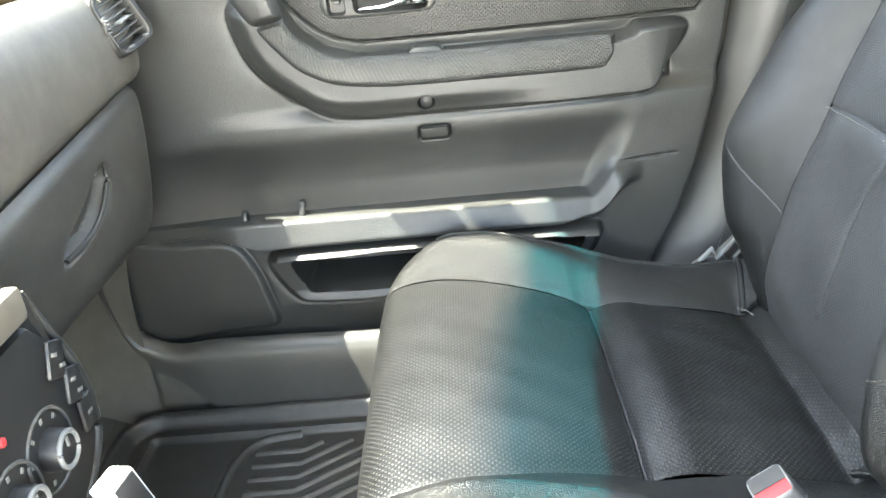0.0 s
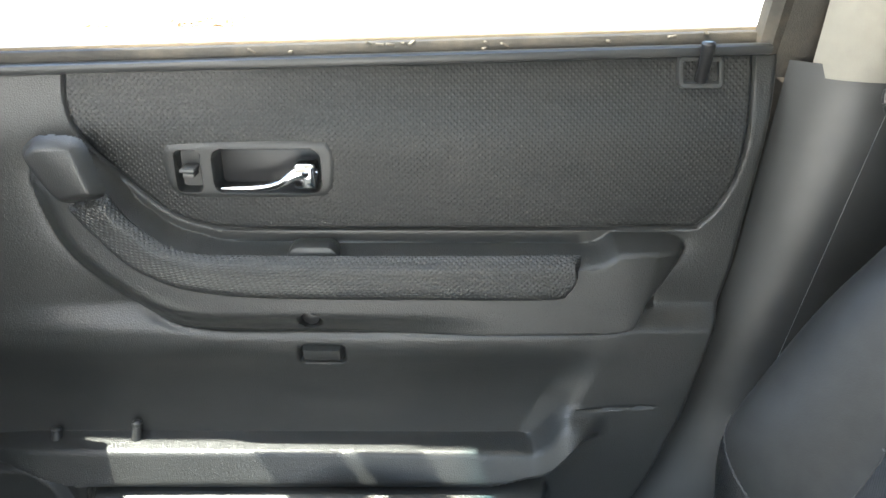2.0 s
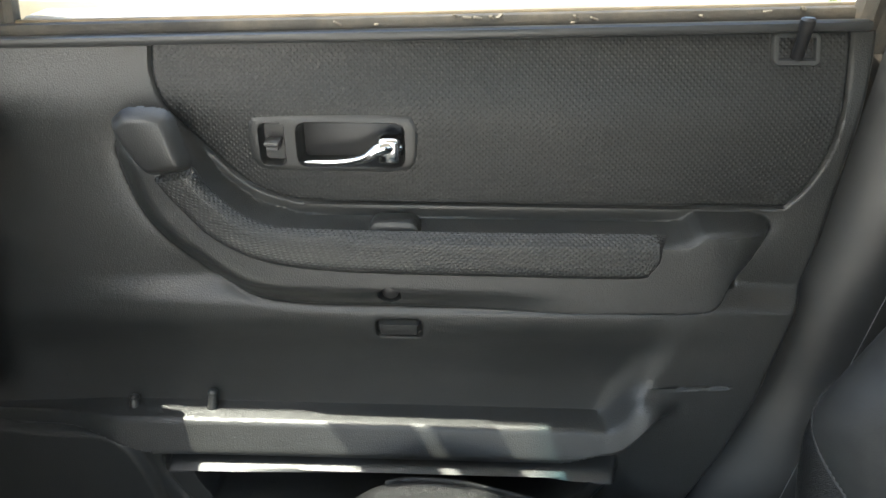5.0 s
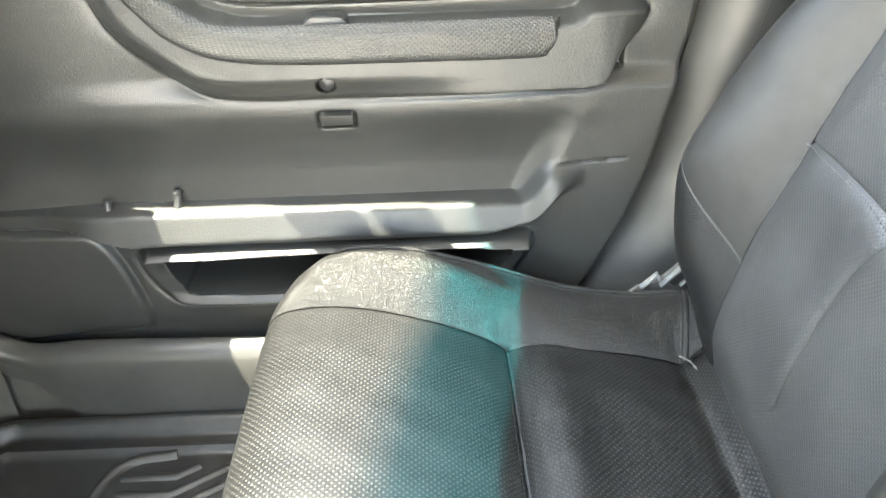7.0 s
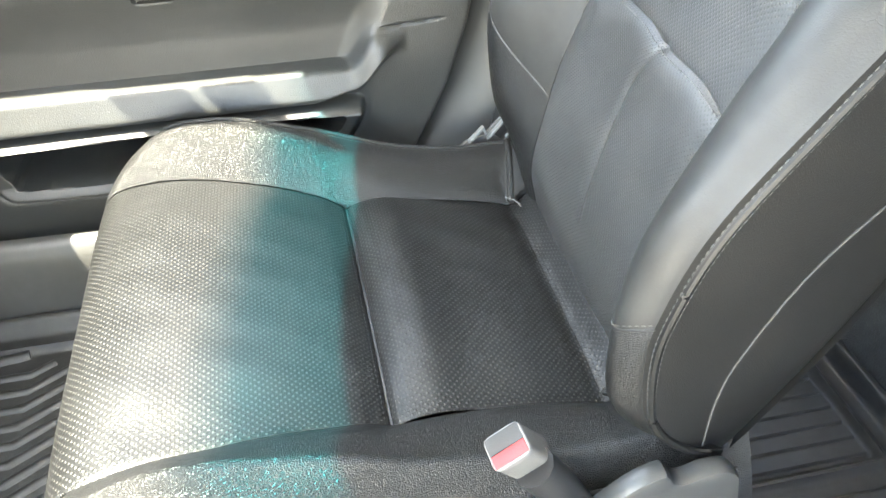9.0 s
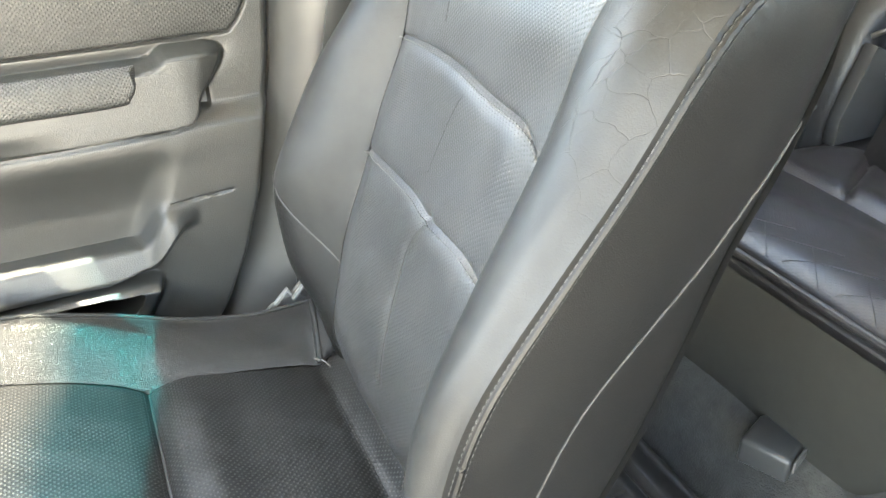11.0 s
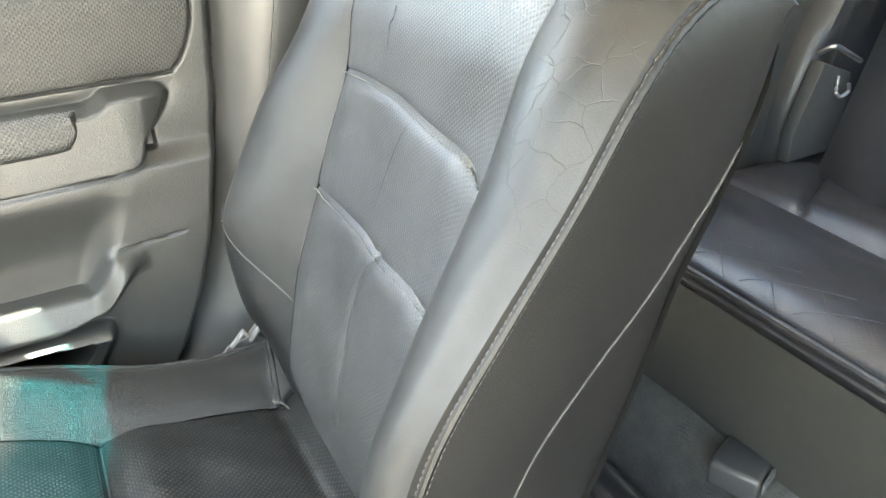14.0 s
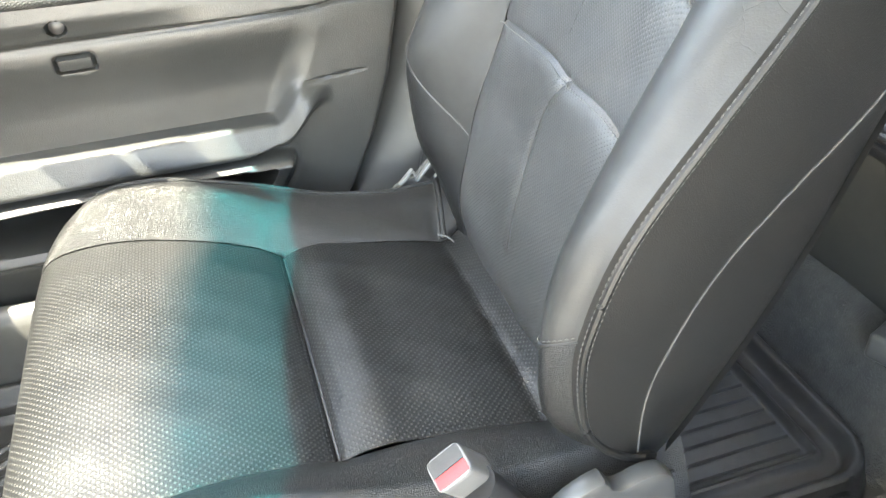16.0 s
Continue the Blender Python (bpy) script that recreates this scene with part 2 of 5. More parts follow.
def curve(points, n):
    """A smooth line through the points (Catmull-Rom), n steps, evenly spaced."""
    p = np.array(points, float)
    p = np.vstack([2 * p[0] - p[1], p, 2 * p[-1] - p[-2]])
    out = []
    for i in range(1, len(p) - 2):
        for t in np.linspace(0, 1, 24, endpoint=False):
            a, b, c, d = p[i - 1], p[i], p[i + 1], p[i + 2]
            out.append(0.5 * (2 * b + (c - a) * t + (2 * a - 5 * b + 4 * c - d) * t * t + (3 * b - a - 3 * c + d) * t ** 3))
    out.append(p[-2])
    out = np.array(out)
    s = np.concatenate([[0], np.cumsum(np.linalg.norm(np.diff(out, axis=0), axis=1))])
    at = np.linspace(0, s[-1], n + 1)
    return np.stack([np.interp(at, s, out[:, k]) for k in range(out.shape[1])], 1)


def step(a, b, x):
    t = np.clip((x - a) / (b - a), 0, 1)
    return t * t * (3 - 2 * t)


def inside(poly, x, z):
    """Signed distance from points to a closed outline, negative within."""
    x, z = np.asarray(x, float), np.asarray(z, float)
    best, sign = np.full(x.shape, 1e9), np.ones(x.shape)
    for (ax, az), (bx, bz) in zip(poly, np.roll(poly, -1, axis=0)):
        ex, ez, wx, wz = bx - ax, bz - az, x - ax, z - az
        t = np.clip((wx * ex + wz * ez) / (ex * ex + ez * ez + 1e-12), 0, 1)
        best = np.minimum(best, (wx - ex * t) ** 2 + (wz - ez * t) ** 2)
        c1, c2, c3 = z >= az, z < bz, ex * wz > ez * wx
        flip = (c1 & c2 & c3) | (~c1 & ~c2 & ~c3)
        sign = np.where(flip, -sign, sign)
    return sign * np.sqrt(best)


def off_line(line, x, z):
    """Distance from points to an open line."""
    best = np.full(np.asarray(x, float).shape, 1e9)
    for (ax, az), (bx, bz) in zip(line[:-1], line[1:]):
        ex, ez, wx, wz = bx - ax, bz - az, x - ax, z - az
        t = np.clip((wx * ex + wz * ez) / (ex * ex + ez * ez + 1e-12), 0, 1)
        best = np.minimum(best, (wx - ex * t) ** 2 + (wz - ez * t) ** 2)
    return np.sqrt(best)


def loop_of(points, n=120):
    """A smooth closed outline through the points."""
    p = list(points)
    full = curve(p[-2:] + p + p[:2], n * 3)
    a = np.argmin(np.linalg.norm(full[:n] - np.array(p[0]), axis=1))
    b = len(full) - n + np.argmin(np.linalg.norm(full[-n:] - np.array(p[0]), axis=1))
    return full[a:b:2]


def sheet(xyz, uv=None, keep=None):
    """A bmesh from a grid of points (n, m, 3), with uv in metres."""
    n, m = xyz.shape[:2]
    bm = bmesh.new()
    vs = [bm.verts.new(p) for p in xyz.reshape(-1, 3)]
    layer = bm.loops.layers.uv.new("UVMap")
    for i in range(n - 1):
        for j in range(m - 1):
            if keep is not None and not keep[i, j]:
                continue
            ids = (i * m + j, (i + 1) * m + j, (i + 1) * m + j + 1, i * m + j + 1)
            try:
                f = bm.faces.new([vs[k] for k in ids])
            except ValueError:
                continue
            if uv is not None:
                for l, k in zip(f.loops, ids):
                    l[layer].uv = uv[k // m, k % m]
    loose = [v for v in bm.verts if not v.link_faces]
    for v in loose:
        bm.verts.remove(v)
    return bm


def metric(xyz):
    """uv of a grid by the length along its middle lines."""
    n, m = xyz.shape[:2]
    a = np.concatenate([[0], np.cumsum(np.linalg.norm(np.diff(xyz[:, m // 2], axis=0), axis=1))])
    b = np.concatenate([[0], np.cumsum(np.linalg.norm(np.diff(xyz[n // 2], axis=0), axis=1))])
    return np.stack(np.meshgrid(a, b, indexing="ij"), -1)


def box(lo, hi, bevel=0.006, segments=2):
    bm = bmesh.new()
    bmesh.ops.create_cube(bm, size=1)
    lo, hi = Vector(lo), Vector(hi)
    for v in bm.verts:
        v.co = Vector([(lo[k] + hi[k]) / 2 + v.co[k] * (hi[k] - lo[k]) for k in range(3)])
    if bevel:
        bmesh.ops.bevel(bm, geom=bm.edges[:], offset=bevel, segments=segments, profile=0.5, affect="EDGES")
    return bm


def turned(bm, m):
    bmesh.ops.transform(bm, matrix=m, verts=bm.verts[:])
    return bm


def tube(line, radius, sides=10, closed=False):
    """A round bar along a line of points; radius may vary from point to point."""
    line = [Vector(p) for p in line]
    bm = bmesh.new()
    rings = []
    up = Vector((0, 0, 1))
    for i, p in enumerate(line):
        a, b = line[max(i - 1, 0)], line[min(i + 1, len(line) - 1)]
        d = (b - a).normalized()
        side = d.cross(up if abs(d.dot(up)) < 0.95 else Vector((0, 1, 0))).normalized()
        top = side.cross(d)
        r = radius if isinstance(radius, (int, float)) else radius[i]
        rings.append([bm.verts.new(p + (side * math.cos(2 * math.pi * k / sides) + top * math.sin(2 * math.pi * k / sides)) * r) for k in range(sides)])
    for a, b in zip(rings[:-1], rings[1:]):
        for k in range(sides):
            bm.faces.new((a[k], a[(k + 1) % sides], b[(k + 1) % sides], b[k]))
    bm.faces.new(rings[0][::-1])
    bm.faces.new(rings[-1])
    return bm


def stitches(line, length=0.0045, gap=0.0035, radius=0.0007):
    """A row of short threads lying along a line."""
    line = np.array(line, float)
    s = np.concatenate([[0], np.cumsum(np.linalg.norm(np.diff(line, axis=0), axis=1))])
    at = lambda d: Vector([np.interp(d, s, line[:, k]) for k in range(3)])
    bm = bmesh.new()
    d = 0.0
    while d + length < s[-1]:
        one = tube([at(d), at(d + length / 2) + Vector((0, 0, 0.0003)), at(d + length)], [radius * 0.6, radius, radius * 0.6], 5)
        vs = [bm.verts.new(v.co) for v in one.verts]
        one.verts.index_update()
        for f in one.faces:
            bm.faces.new([vs[v.index] for v in f.verts])
        one.free()
        d += length + gap
    return bm


def merge(*parts):
    """Several bmeshes as one."""
    out = parts[0]
    for b in parts[1:]:
        b.verts.index_update()
        vs = [out.verts.new(v.co) for v in b.verts]
        for f in b.faces:
            out.faces.new([vs[v.index] for v in f.verts])
        b.free()
    return out


def prism(outline, lo, hi, axis="y", bevel=0.003):
    """A plate with the given 2D outline (x, z for axis y; y, z for x; x, y for z), from lo to hi along the axis."""
    bm = bmesh.new()
    put = {"y": lambda a, b, c: (a, c, b), "x": lambda a, b, c: (c, a, b), "z": lambda a, b, c: (a, b, c)}[axis]
    rings = [[bm.verts.new(put(a, b, c)) for a, b in outline] for c in (lo, hi)]
    n = len(outline)
    bm.faces.new(rings[0])
    bm.faces.new(rings[1][::-1])
    for k in range(n):
        bm.faces.new((rings[0][k], rings[1][k], rings[1][(k + 1) % n], rings[0][(k + 1) % n]))
    bmesh.ops.recalc_face_normals(bm, faces=bm.faces[:])
    if bevel:
        caps = [e for e in bm.edges if all(len(f.verts) != 4 for f in e.link_faces) or any(len(f.verts) > 4 for f in e.link_faces)]
        bmesh.ops.bevel(bm, geom=caps, offset=bevel, segments=2, profile=0.5, affect="EDGES")
    return bm


def disc_stack(profile, sides=32):
    """A turned solid about z: a list of (radius, height)."""
    bm = bmesh.new()
    rings = [[bm.verts.new((r * math.cos(2 * math.pi * k / sides), r * math.sin(2 * math.pi * k / sides), h)) for k in range(sides)] for r, h in profile]
    for a, b in zip(rings[:-1], rings[1:]):
        for k in range(sides):
            bm.faces.new((a[k], a[(k + 1) % sides], b[(k + 1) % sides], b[k]))
    bm.faces.new(rings[0][::-1])
    bm.faces.new(rings[-1])
    return bm

# ---- ground and body shell ----


def ground():
    n = 60
    x, y = np.meshgrid(np.linspace(-1, 1, n), np.linspace(-1, 1, n), indexing="ij")
    x, y = np.sign(x) * np.abs(x) ** 3 * 400, np.sign(y) * np.abs(y) ** 3 * 400
    z = -0.30 + 0.02 * np.sin(x * 1.3) * np.cos(y * 0.9) * np.exp(-(x ** 2 + y ** 2) / 400)
    return setting("ground", sheet(np.stack([x, y, z], -1)), EARTH, "pale dusty sunlit ground outside the car", "ground")


ground()


# Roof lining, bowed at the windscreen's upper edge.
def header_x(y):
    """The x of the roof's front edge: it bows forward at the middle of the car."""
    return -0.238 + BOW * ((np.asarray(y) - 0.43) / 0.7) ** 2


def roof():
    ys = np.linspace(-0.17, 1.03, 25)
    rows = []
    for y in ys:
        drop = 0.05 * ((y - 0.43) / 0.71) ** 4
        xs = np.linspace(header_x(y), 2.0, 20)
        rows.append([(x, y, 1.43 - drop - 0.03 * step(0.3, 0.0, x + 0.3)) for x in xs])
    low = np.array(rows)
    high = low + np.array([0, 0, 0.05])
    bm = sheet(np.concatenate([low, high[::-1], low[:1]]))
    edge = sheet(np.stack([low[:, 0], high[:, 0]], 1))
    return setting("ceiling", merge(bm, edge), CLOTH, "light grey fabric roof lining of the car", "roof lining")


roof()


def glass_point(c, t):
    """The windscreen's surface: c across, -1 to 1, t from its upper edge down."""
    y = 0.43 + 0.655 * c
    top = np.array([header_x(y) + 0.01, y, 1.41 - 0.03 * c ** 4])
    low = np.array([-1.05 + 0.16 * c ** 2, 0.43 + 0.715 * c, 0.90])
    return top + (low - top) * t + np.array([-0.03, 0, 0.03]) * math.sin(math.pi * t)


def windscreen():
    rows = [[glass_point(c, t) for t in np.linspace(0, 1, 14)] for c in np.linspace(-1, 1, 25)]
    return setting("window_1", sheet(np.array(rows)), WINDSCREEN_GLASS, "clear windscreen with a blue-green shade band along its top", "windscreen")


windscreen()


def sticker(corners):
    """An unseen paper sticker inside the windscreen, added to block sun; its corners by the place where the sun's rays
    through them cross z = 1.2.
    """
    down = lambda p: np.array([p[0] + SUN_WAY.x / SUN_WAY.z * (1.2 - p[2]), p[1] + SUN_WAY.y / SUN_WAY.z * (1.2 - p[2])])
    rows = []
    for u in np.linspace(0, 1, 7):
        row = []
        for v in np.linspace(0, 1, 7):
            a, b, c, d = (np.array(q) for q in corners)
            goal = (a * (1 - u) + b * u) * (1 - v) + (d * (1 - u) + c * u) * v
            at = np.array([0.85, 0.3])
            for _ in range(12):
                here = down(glass_point(*at))
                slope = np.stack([(down(glass_point(at[0] + 1e-4, at[1])) - here) / 1e-4, (down(glass_point(at[0], at[1] + 1e-4)) - here) / 1e-4], 1)
                at = at + np.linalg.solve(slope, goal - here)
            row.append(glass_point(*at) + np.array([0.0015, 0, -0.002]))
        rows.append(row)
    paper = part("shadow_sticker", sheet(np.array(rows)), STICKER)
    return tagged(paper, "unseen paper sticker in the windscreen's upper corner, added to shade the door ledge", "sticker", "windscreen stickers")


# Both are shaped after the shadows on the door ledge and seat edge.
sticker([(-0.373, 1.051), (-0.277, 1.051), (-0.213, 0.966), (-0.300, 0.967)])
sticker([(-0.261, 1.051), (-0.186, 1.051), (-0.100, 0.929), (-0.194, 0.966)])

for c in (1, -1):
    rise = [(-0.95, 0.43 + 0.735 * c, 0.90), (-0.70, 0.43 + 0.703 * c, 1.05), (-0.50, 0.43 + 0.673 * c, 1.18), (-0.43, 0.43 + 0.666 * c, 1.235), (-0.383, 0.43 + 0.659 * c, 1.275), (-0.335, 0.43 + 0.652 * c, 1.315), (-0.25, 0.43 + 0.645 * c, 1.365), (-0.12, 0.43 + 0.65 * c, 1.39)]
    setting("trim", tube(curve(rise, 28), 0.034, 10), TRIM_SMOOTH, "grey front roof pillar trim", "pillar")

# Driver's side, rear and nose close the cabin.
# The wall behind the doorway reaches forward to block sky for the unbuilt driver's seat.
bm = merge(box((-1.1, -0.36, 0.0), (2.05, -0.30, 0.32), 0), box((-1.1, -0.36, 1.38), (2.05, -0.30, 1.46), 0), box((-1.1, -0.36, 0.32), (-0.70, -0.30, 1.38), 0),
           box((0.54, -0.36, 0.32), (0.82, -0.30, 1.38), 0), box((1.70, -0.36, 0.32), (2.05, -0.30, 1.38), 0), box((0.82, -0.36, 0.32), (1.70, -0.30, 0.98), 0))
setting("wall_driver_side", bm, TRIM_SMOOTH, "plain grey trim round the open driver's doorway and a rear side window", "side trim")
bm = merge(box((2.0, -0.36, 0.0), (2.06, 1.2, 0.97), 0), box((2.0, -0.36, 1.36), (2.06, 1.2, 1.46), 0),
           box((2.0, -0.36, 0.97), (2.06, -0.2, 1.36), 0), box((2.0, 1.05, 0.97), (2.06, 1.2, 1.36), 0))
setting("wall_rear", bm, TRIM_SMOOTH, "plain grey tailgate trim with a window", "tailgate")
setting("wall_front", box((-1.1, -0.36, 0.0), (-1.05, 1.25, 0.92), 0), TRIM, "dark bulkhead behind the dashboard", "bulkhead")


def floor_height(x, y):
    """Floor pan: front footwell, seat riser, rear footwell and the step before the rear seat, with the tunnel in the middle."""
    z = 0.20 + 0.14 * step(0.775, 0.85, x)
    z = z + 0.12 * step(-0.55, -0.85, x)
    z = z + 0.11 * step(0.56, 0.46, y) * step(0.30, 0.40, y) + 0.11 * step(0.40, 0.30, y)
    z = z + 0.10 * step(1.08, 1.115, y) * step(0.9, 0.7, x) * step(0.22, 0.28, x)
    return z


xs, ys = np.meshgrid(np.linspace(-1.05, 2.0, 150), np.linspace(-0.30, 1.15, 92), indexing="ij")
bm = sheet(np.stack([xs, ys, floor_height(xs, ys) + 0.003 * np.sin(xs * 31) * np.sin(ys * 27)], -1))
setting("floor", bm, CARPET, "dusty dark grey carpet over the floor pan", "floor")

# ---- the passenger door ----
PAD_LOW = curve([(-0.276, 0.968), (-0.277, 0.925), (-0.264, 0.889), (-0.226, 0.845), (-0.190, 0.813), (-0.155, 0.799), (-0.105, 0.795), (0.105, 0.795),
                 (0.310, 0.796), (0.338, 0.802), (0.358, 0.830), (0.370, 0.874), (0.374, 0.968)], 160)
PAD_POLY = np.vstack([PAD_LOW, [(0.374, 0.99), (-0.276, 0.99)]])
ARM_TOP = curve([(-0.240, 0.850), (-0.223, 0.823), (-0.210, 0.810), (-0.189, 0.794), (-0.166, 0.786), (-0.123, 0.783), (0.044, 0.782), (0.195, 0.782), (0.224, 0.783)], 60)
ARM_POLY = loop_of([(-0.314, 0.862), (-0.300, 0.874), (-0.272, 0.874), (-0.252, 0.862), (-0.237, 0.846), (-0.223, 0.823), (-0.210, 0.810), (-0.189, 0.794), (-0.166, 0.786), (-0.123, 0.778), (0.044, 0.776),
                    (0.195, 0.776), (0.224, 0.776), (0.238, 0.779), (0.246, 0.785), (0.257, 0.788), (0.305, 0.787), (0.322, 0.776), (0.311, 0.752), (0.292, 0.729), (0.279, 0.700), (0.255, 0.691), (0.20, 0.689),
                    (0.10, 0.688), (-0.05, 0.688), (-0.150, 0.689), (-0.205, 0.698), (-0.250, 0.728), (-0.285, 0.760), (-0.307, 0.795), (-0.319, 0.843)], 160)
POCKET_POLY = loop_of([(-0.285, 0.470), (-0.278, 0.480), (-0.25, 0.483), (0.0, 0.484), (0.150, 0.483), (0.166, 0.475), (0.150, 0.450), (0.11, 0.428), (0.0, 0.423), (-0.24, 0.423), (-0.268, 0.435)])
RIM_POLY = loop_of([(-0.328, 0.470), (-0.315, 0.492), (-0.28, 0.501), (0.0, 0.503), (0.170, 0.502), (0.198, 0.488), (0.185, 0.450), (0.14, 0.41), (0.0, 0.397), (-0.24, 0.397), (-0.298, 0.415)])
SPEAKER_POLY = loop_of([(-0.60, 0.520), (-0.45, 0.521), (-0.390, 0.519), (-0.364, 0.505), (-0.346, 0.472), (-0.333, 0.427), (-0.326, 0.376), (-0.340, 0.356), (-0.40, 0.352), (-0.60, 0.352)])
CAP_POLY = loop_of([(-0.306, 0.884), (-0.295, 0.898), (-0.282, 0.903), (-0.257, 0.902), (-0.245, 0.894), (-0.238, 0.870), (-0.2345, 0.845), (-0.256, 0.838), (-0.279, 0.836), (-0.295, 0.858)])
BEZEL_POLY = loop_of([(-0.190, 0.862), (-0.186, 0.882), (-0.165, 0.887), (-0.045, 0.889), (-0.024, 0.882), (-0.020, 0.860), (-0.026, 0.835), (-0.050, 0.828), (-0.160, 0.828), (-0.184, 0.838)])


def door_edge(z):
    """The x of the door's rear edge."""
    return np.interp(z, [0.30, 0.34, 0.418, 0.50, 0.583, 0.75, 0.97], [0.18, 0.217, 0.276, 0.315, 0.343, 0.378, 0.401])


def rounded(x, z, cx, cz, hx, hz):
    """Distance outside a box with centre cx, cz and half sizes hx, hz."""
    return np.hypot(np.clip(np.abs(x - cx) - hx, 0, 1), np.clip(np.abs(z - cz) - hz, 0, 1))


def door_depth(x, z):
    """How far the door's inner skin stands into the cabin."""
    p = 0.018 + 0.0 * x
    p = p - 0.026 * np.clip((z - 0.875) / 0.09, 0, 1) ** 1.8                                   # rolls back to the window
    p = p + 0.018 * (step(0.715, 0.685, z) * step(-0.42, -0.20, x) + step(0.86, 0.58, z) * step(-0.20, -0.42, x))                                   # the lower half stands forward
    p = p + 0.004 * np.exp(-((z - 0.665) / 0.022) ** 2) * step(0.33, 0.20, x)
    arm = inside(ARM_POLY, x, z)
    shelf = 0.034 + 0.008 * np.clip((0.80 - z) / 0.10, 0, 1) - 0.004 * step(0.26, 0.31, x)
    soft = 0.75 * step(0.15, -0.05, x) * step(0.010, 0.040, off_line(ARM_TOP, x, z))
    out = ((1 - soft) * step(0.003, -0.009, arm) + soft * step(0.006, -0.034, arm)) * step(0.345, 0.28, x - 0.2 * (z - 0.74))
    p = np.maximum(p, p * (1 - out) + (0.018 + shelf) * out)
    p = p - 0.004 * np.exp(-np.clip(arm - 0.004, 0, 1) / 0.012) * step(0.0, 0.004, arm) * step(0.73, 0.80, z)
    p = p - 0.003 * np.exp(-(arm / 0.005) ** 2) * step(0.72, 0.70, z) * step(0.3, 0.26, x)
    notch = rounded(x, z, 0.291, 0.720, 0.004, 0.008)
    p = p - 0.008 * step(0.006, 0.001, notch)
    # groove round the upper insert
    pad = inside(PAD_POLY, x, z)
    p = p - 0.0018 * np.exp(-(pad / 0.0016) ** 2) - 0.004 * step(0.002, -0.002, pad)
    # hollow above the ledge, with a rounded rear end where the ledge sweeps up
    e = z - 0.5455 - 0.040 * step(0.176, 0.220, x)
    curl = step(0.165, 0.200, x)
    rear = 0.208 + 0.45 * (z - 0.585)
    hollow = step(0.690, 0.585, z) * step(0.016, -0.028, x - rear) * step(-0.62, -0.46, x) * (0.45 + 0.55 * step(-0.50, -0.35, x)) * step(-0.001 - 0.010 * curl, 0.0025 + 0.010 * curl, e)
    p = p - 0.018 * hollow
    # ledge: a narrow shelf with a rounded lip, then its upright face
    ledge = step(0.0025 + 0.012 * curl, -0.001 - 0.014 * curl, e) * step(0.0, 0.003 + 0.016 * step(0.12, 0.19, x), z - 0.501 - 0.022 * step(-0.31, -0.42, x) - 0.050 * step(0.180, 0.245, x)) * step(0.262, 0.222, x) * (0.15 + 0.85 * step(-0.45, -0.36, x))
    p = p + ledge * (0.013 + 0.013 * np.clip(-e / 0.04, 0, 1) - 0.004 * step(-0.006, 0.001, e))
    p = p - 0.003 * step(0.504, 0.501, z) * step(0.496, 0.499, z) * step(0.19, 0.16, x) * step(-0.34, -0.30, x)
    rim = inside(RIM_POLY, x, z)
    frame_in = step(0.003, -0.012, rim) * step(0.505, 0.497, z)
    p = p - 0.003 * np.exp(-(rim / 0.005) ** 2) + 0.010 * frame_in + 0.010 * step(0.427, 0.402, z) * step(0.004, -0.006, rim)
    p = p + 0.023 * np.clip((0.5005 - z) / 0.0145, 0, 1) * step(0.478, 0.486, z) * step(0.000, -0.010, rim)
    p = p - 0.105 * step(0.004, -0.003, inside(POCKET_POLY, x, z))
    p = p - 0.012 * step(0.40, 0.33, z)
    speaker = inside(SPEAKER_POLY, x, z)
    p = p + 0.008 * step(0.008, -0.012, speaker) - 0.0035 * np.exp(-(speaker / 0.004) ** 2)
    # the fine line behind the ledge's end, and the recesses below the armrest
    p = p - 0.0028 * np.exp(-((z - 0.590 - 0.06 * (x - 0.22)) / 0.0016) ** 2) * step(0.218, 0.228, x) * step(0.315, 0.30, x)
    slot = rounded(x, z, -0.045, 0.6600, 0.017, 0.0050)
    p = p - 0.008 * np.exp(-((slot - 0.0055) / 0.0018) ** 2) + 0.002 * step(0.005, 0.002, slot)
    p = p - 0.024 * step(0.0125, 0.0095, np.hypot(x + 0.052, (z - 0.709) * 1.15))
    p = p - 0.03 * step(-0.008, -0.013, inside(BEZEL_POLY, x, z))
    p = p - 0.055 * step(-0.009, 0.013, x - door_edge(z)) ** 1.5
    return p


def belt_line(x):
    """The height of the door trim's upper edge, rising a little to the rear."""
    return 0.961 + 0.026 * x


def risen(bm):
    """Shears a mesh so that it follows the belt line."""
    for v in bm.verts:
        v.co.z += 0.026 * v.co.x
    return bm


def door_skin(x, z):
    return 1.176 - door_depth(x, z)


def relief(x0, x1, z0, z1, cell, depth, keep=None):
    """A sculpted skin facing the cabin; depth gives y, keep an outline distance within which faces stay."""
    x, z = np.meshgrid(np.arange(x0, x1 + cell / 2, cell), np.arange(z0, z1 + cell / 2, cell), indexing="ij")
    mask = None
    if keep is not None:
        d = keep(x, z)
        mask = (d[:-1, :-1] < 0) & (d[1:, 1:] < 0) & (d[1:, :-1] < 0) & (d[:-1, 1:] < 0)
    xyz = np.stack([x, depth(x, z), z], -1)
    return sheet(xyz, np.stack([x, z], -1), mask)


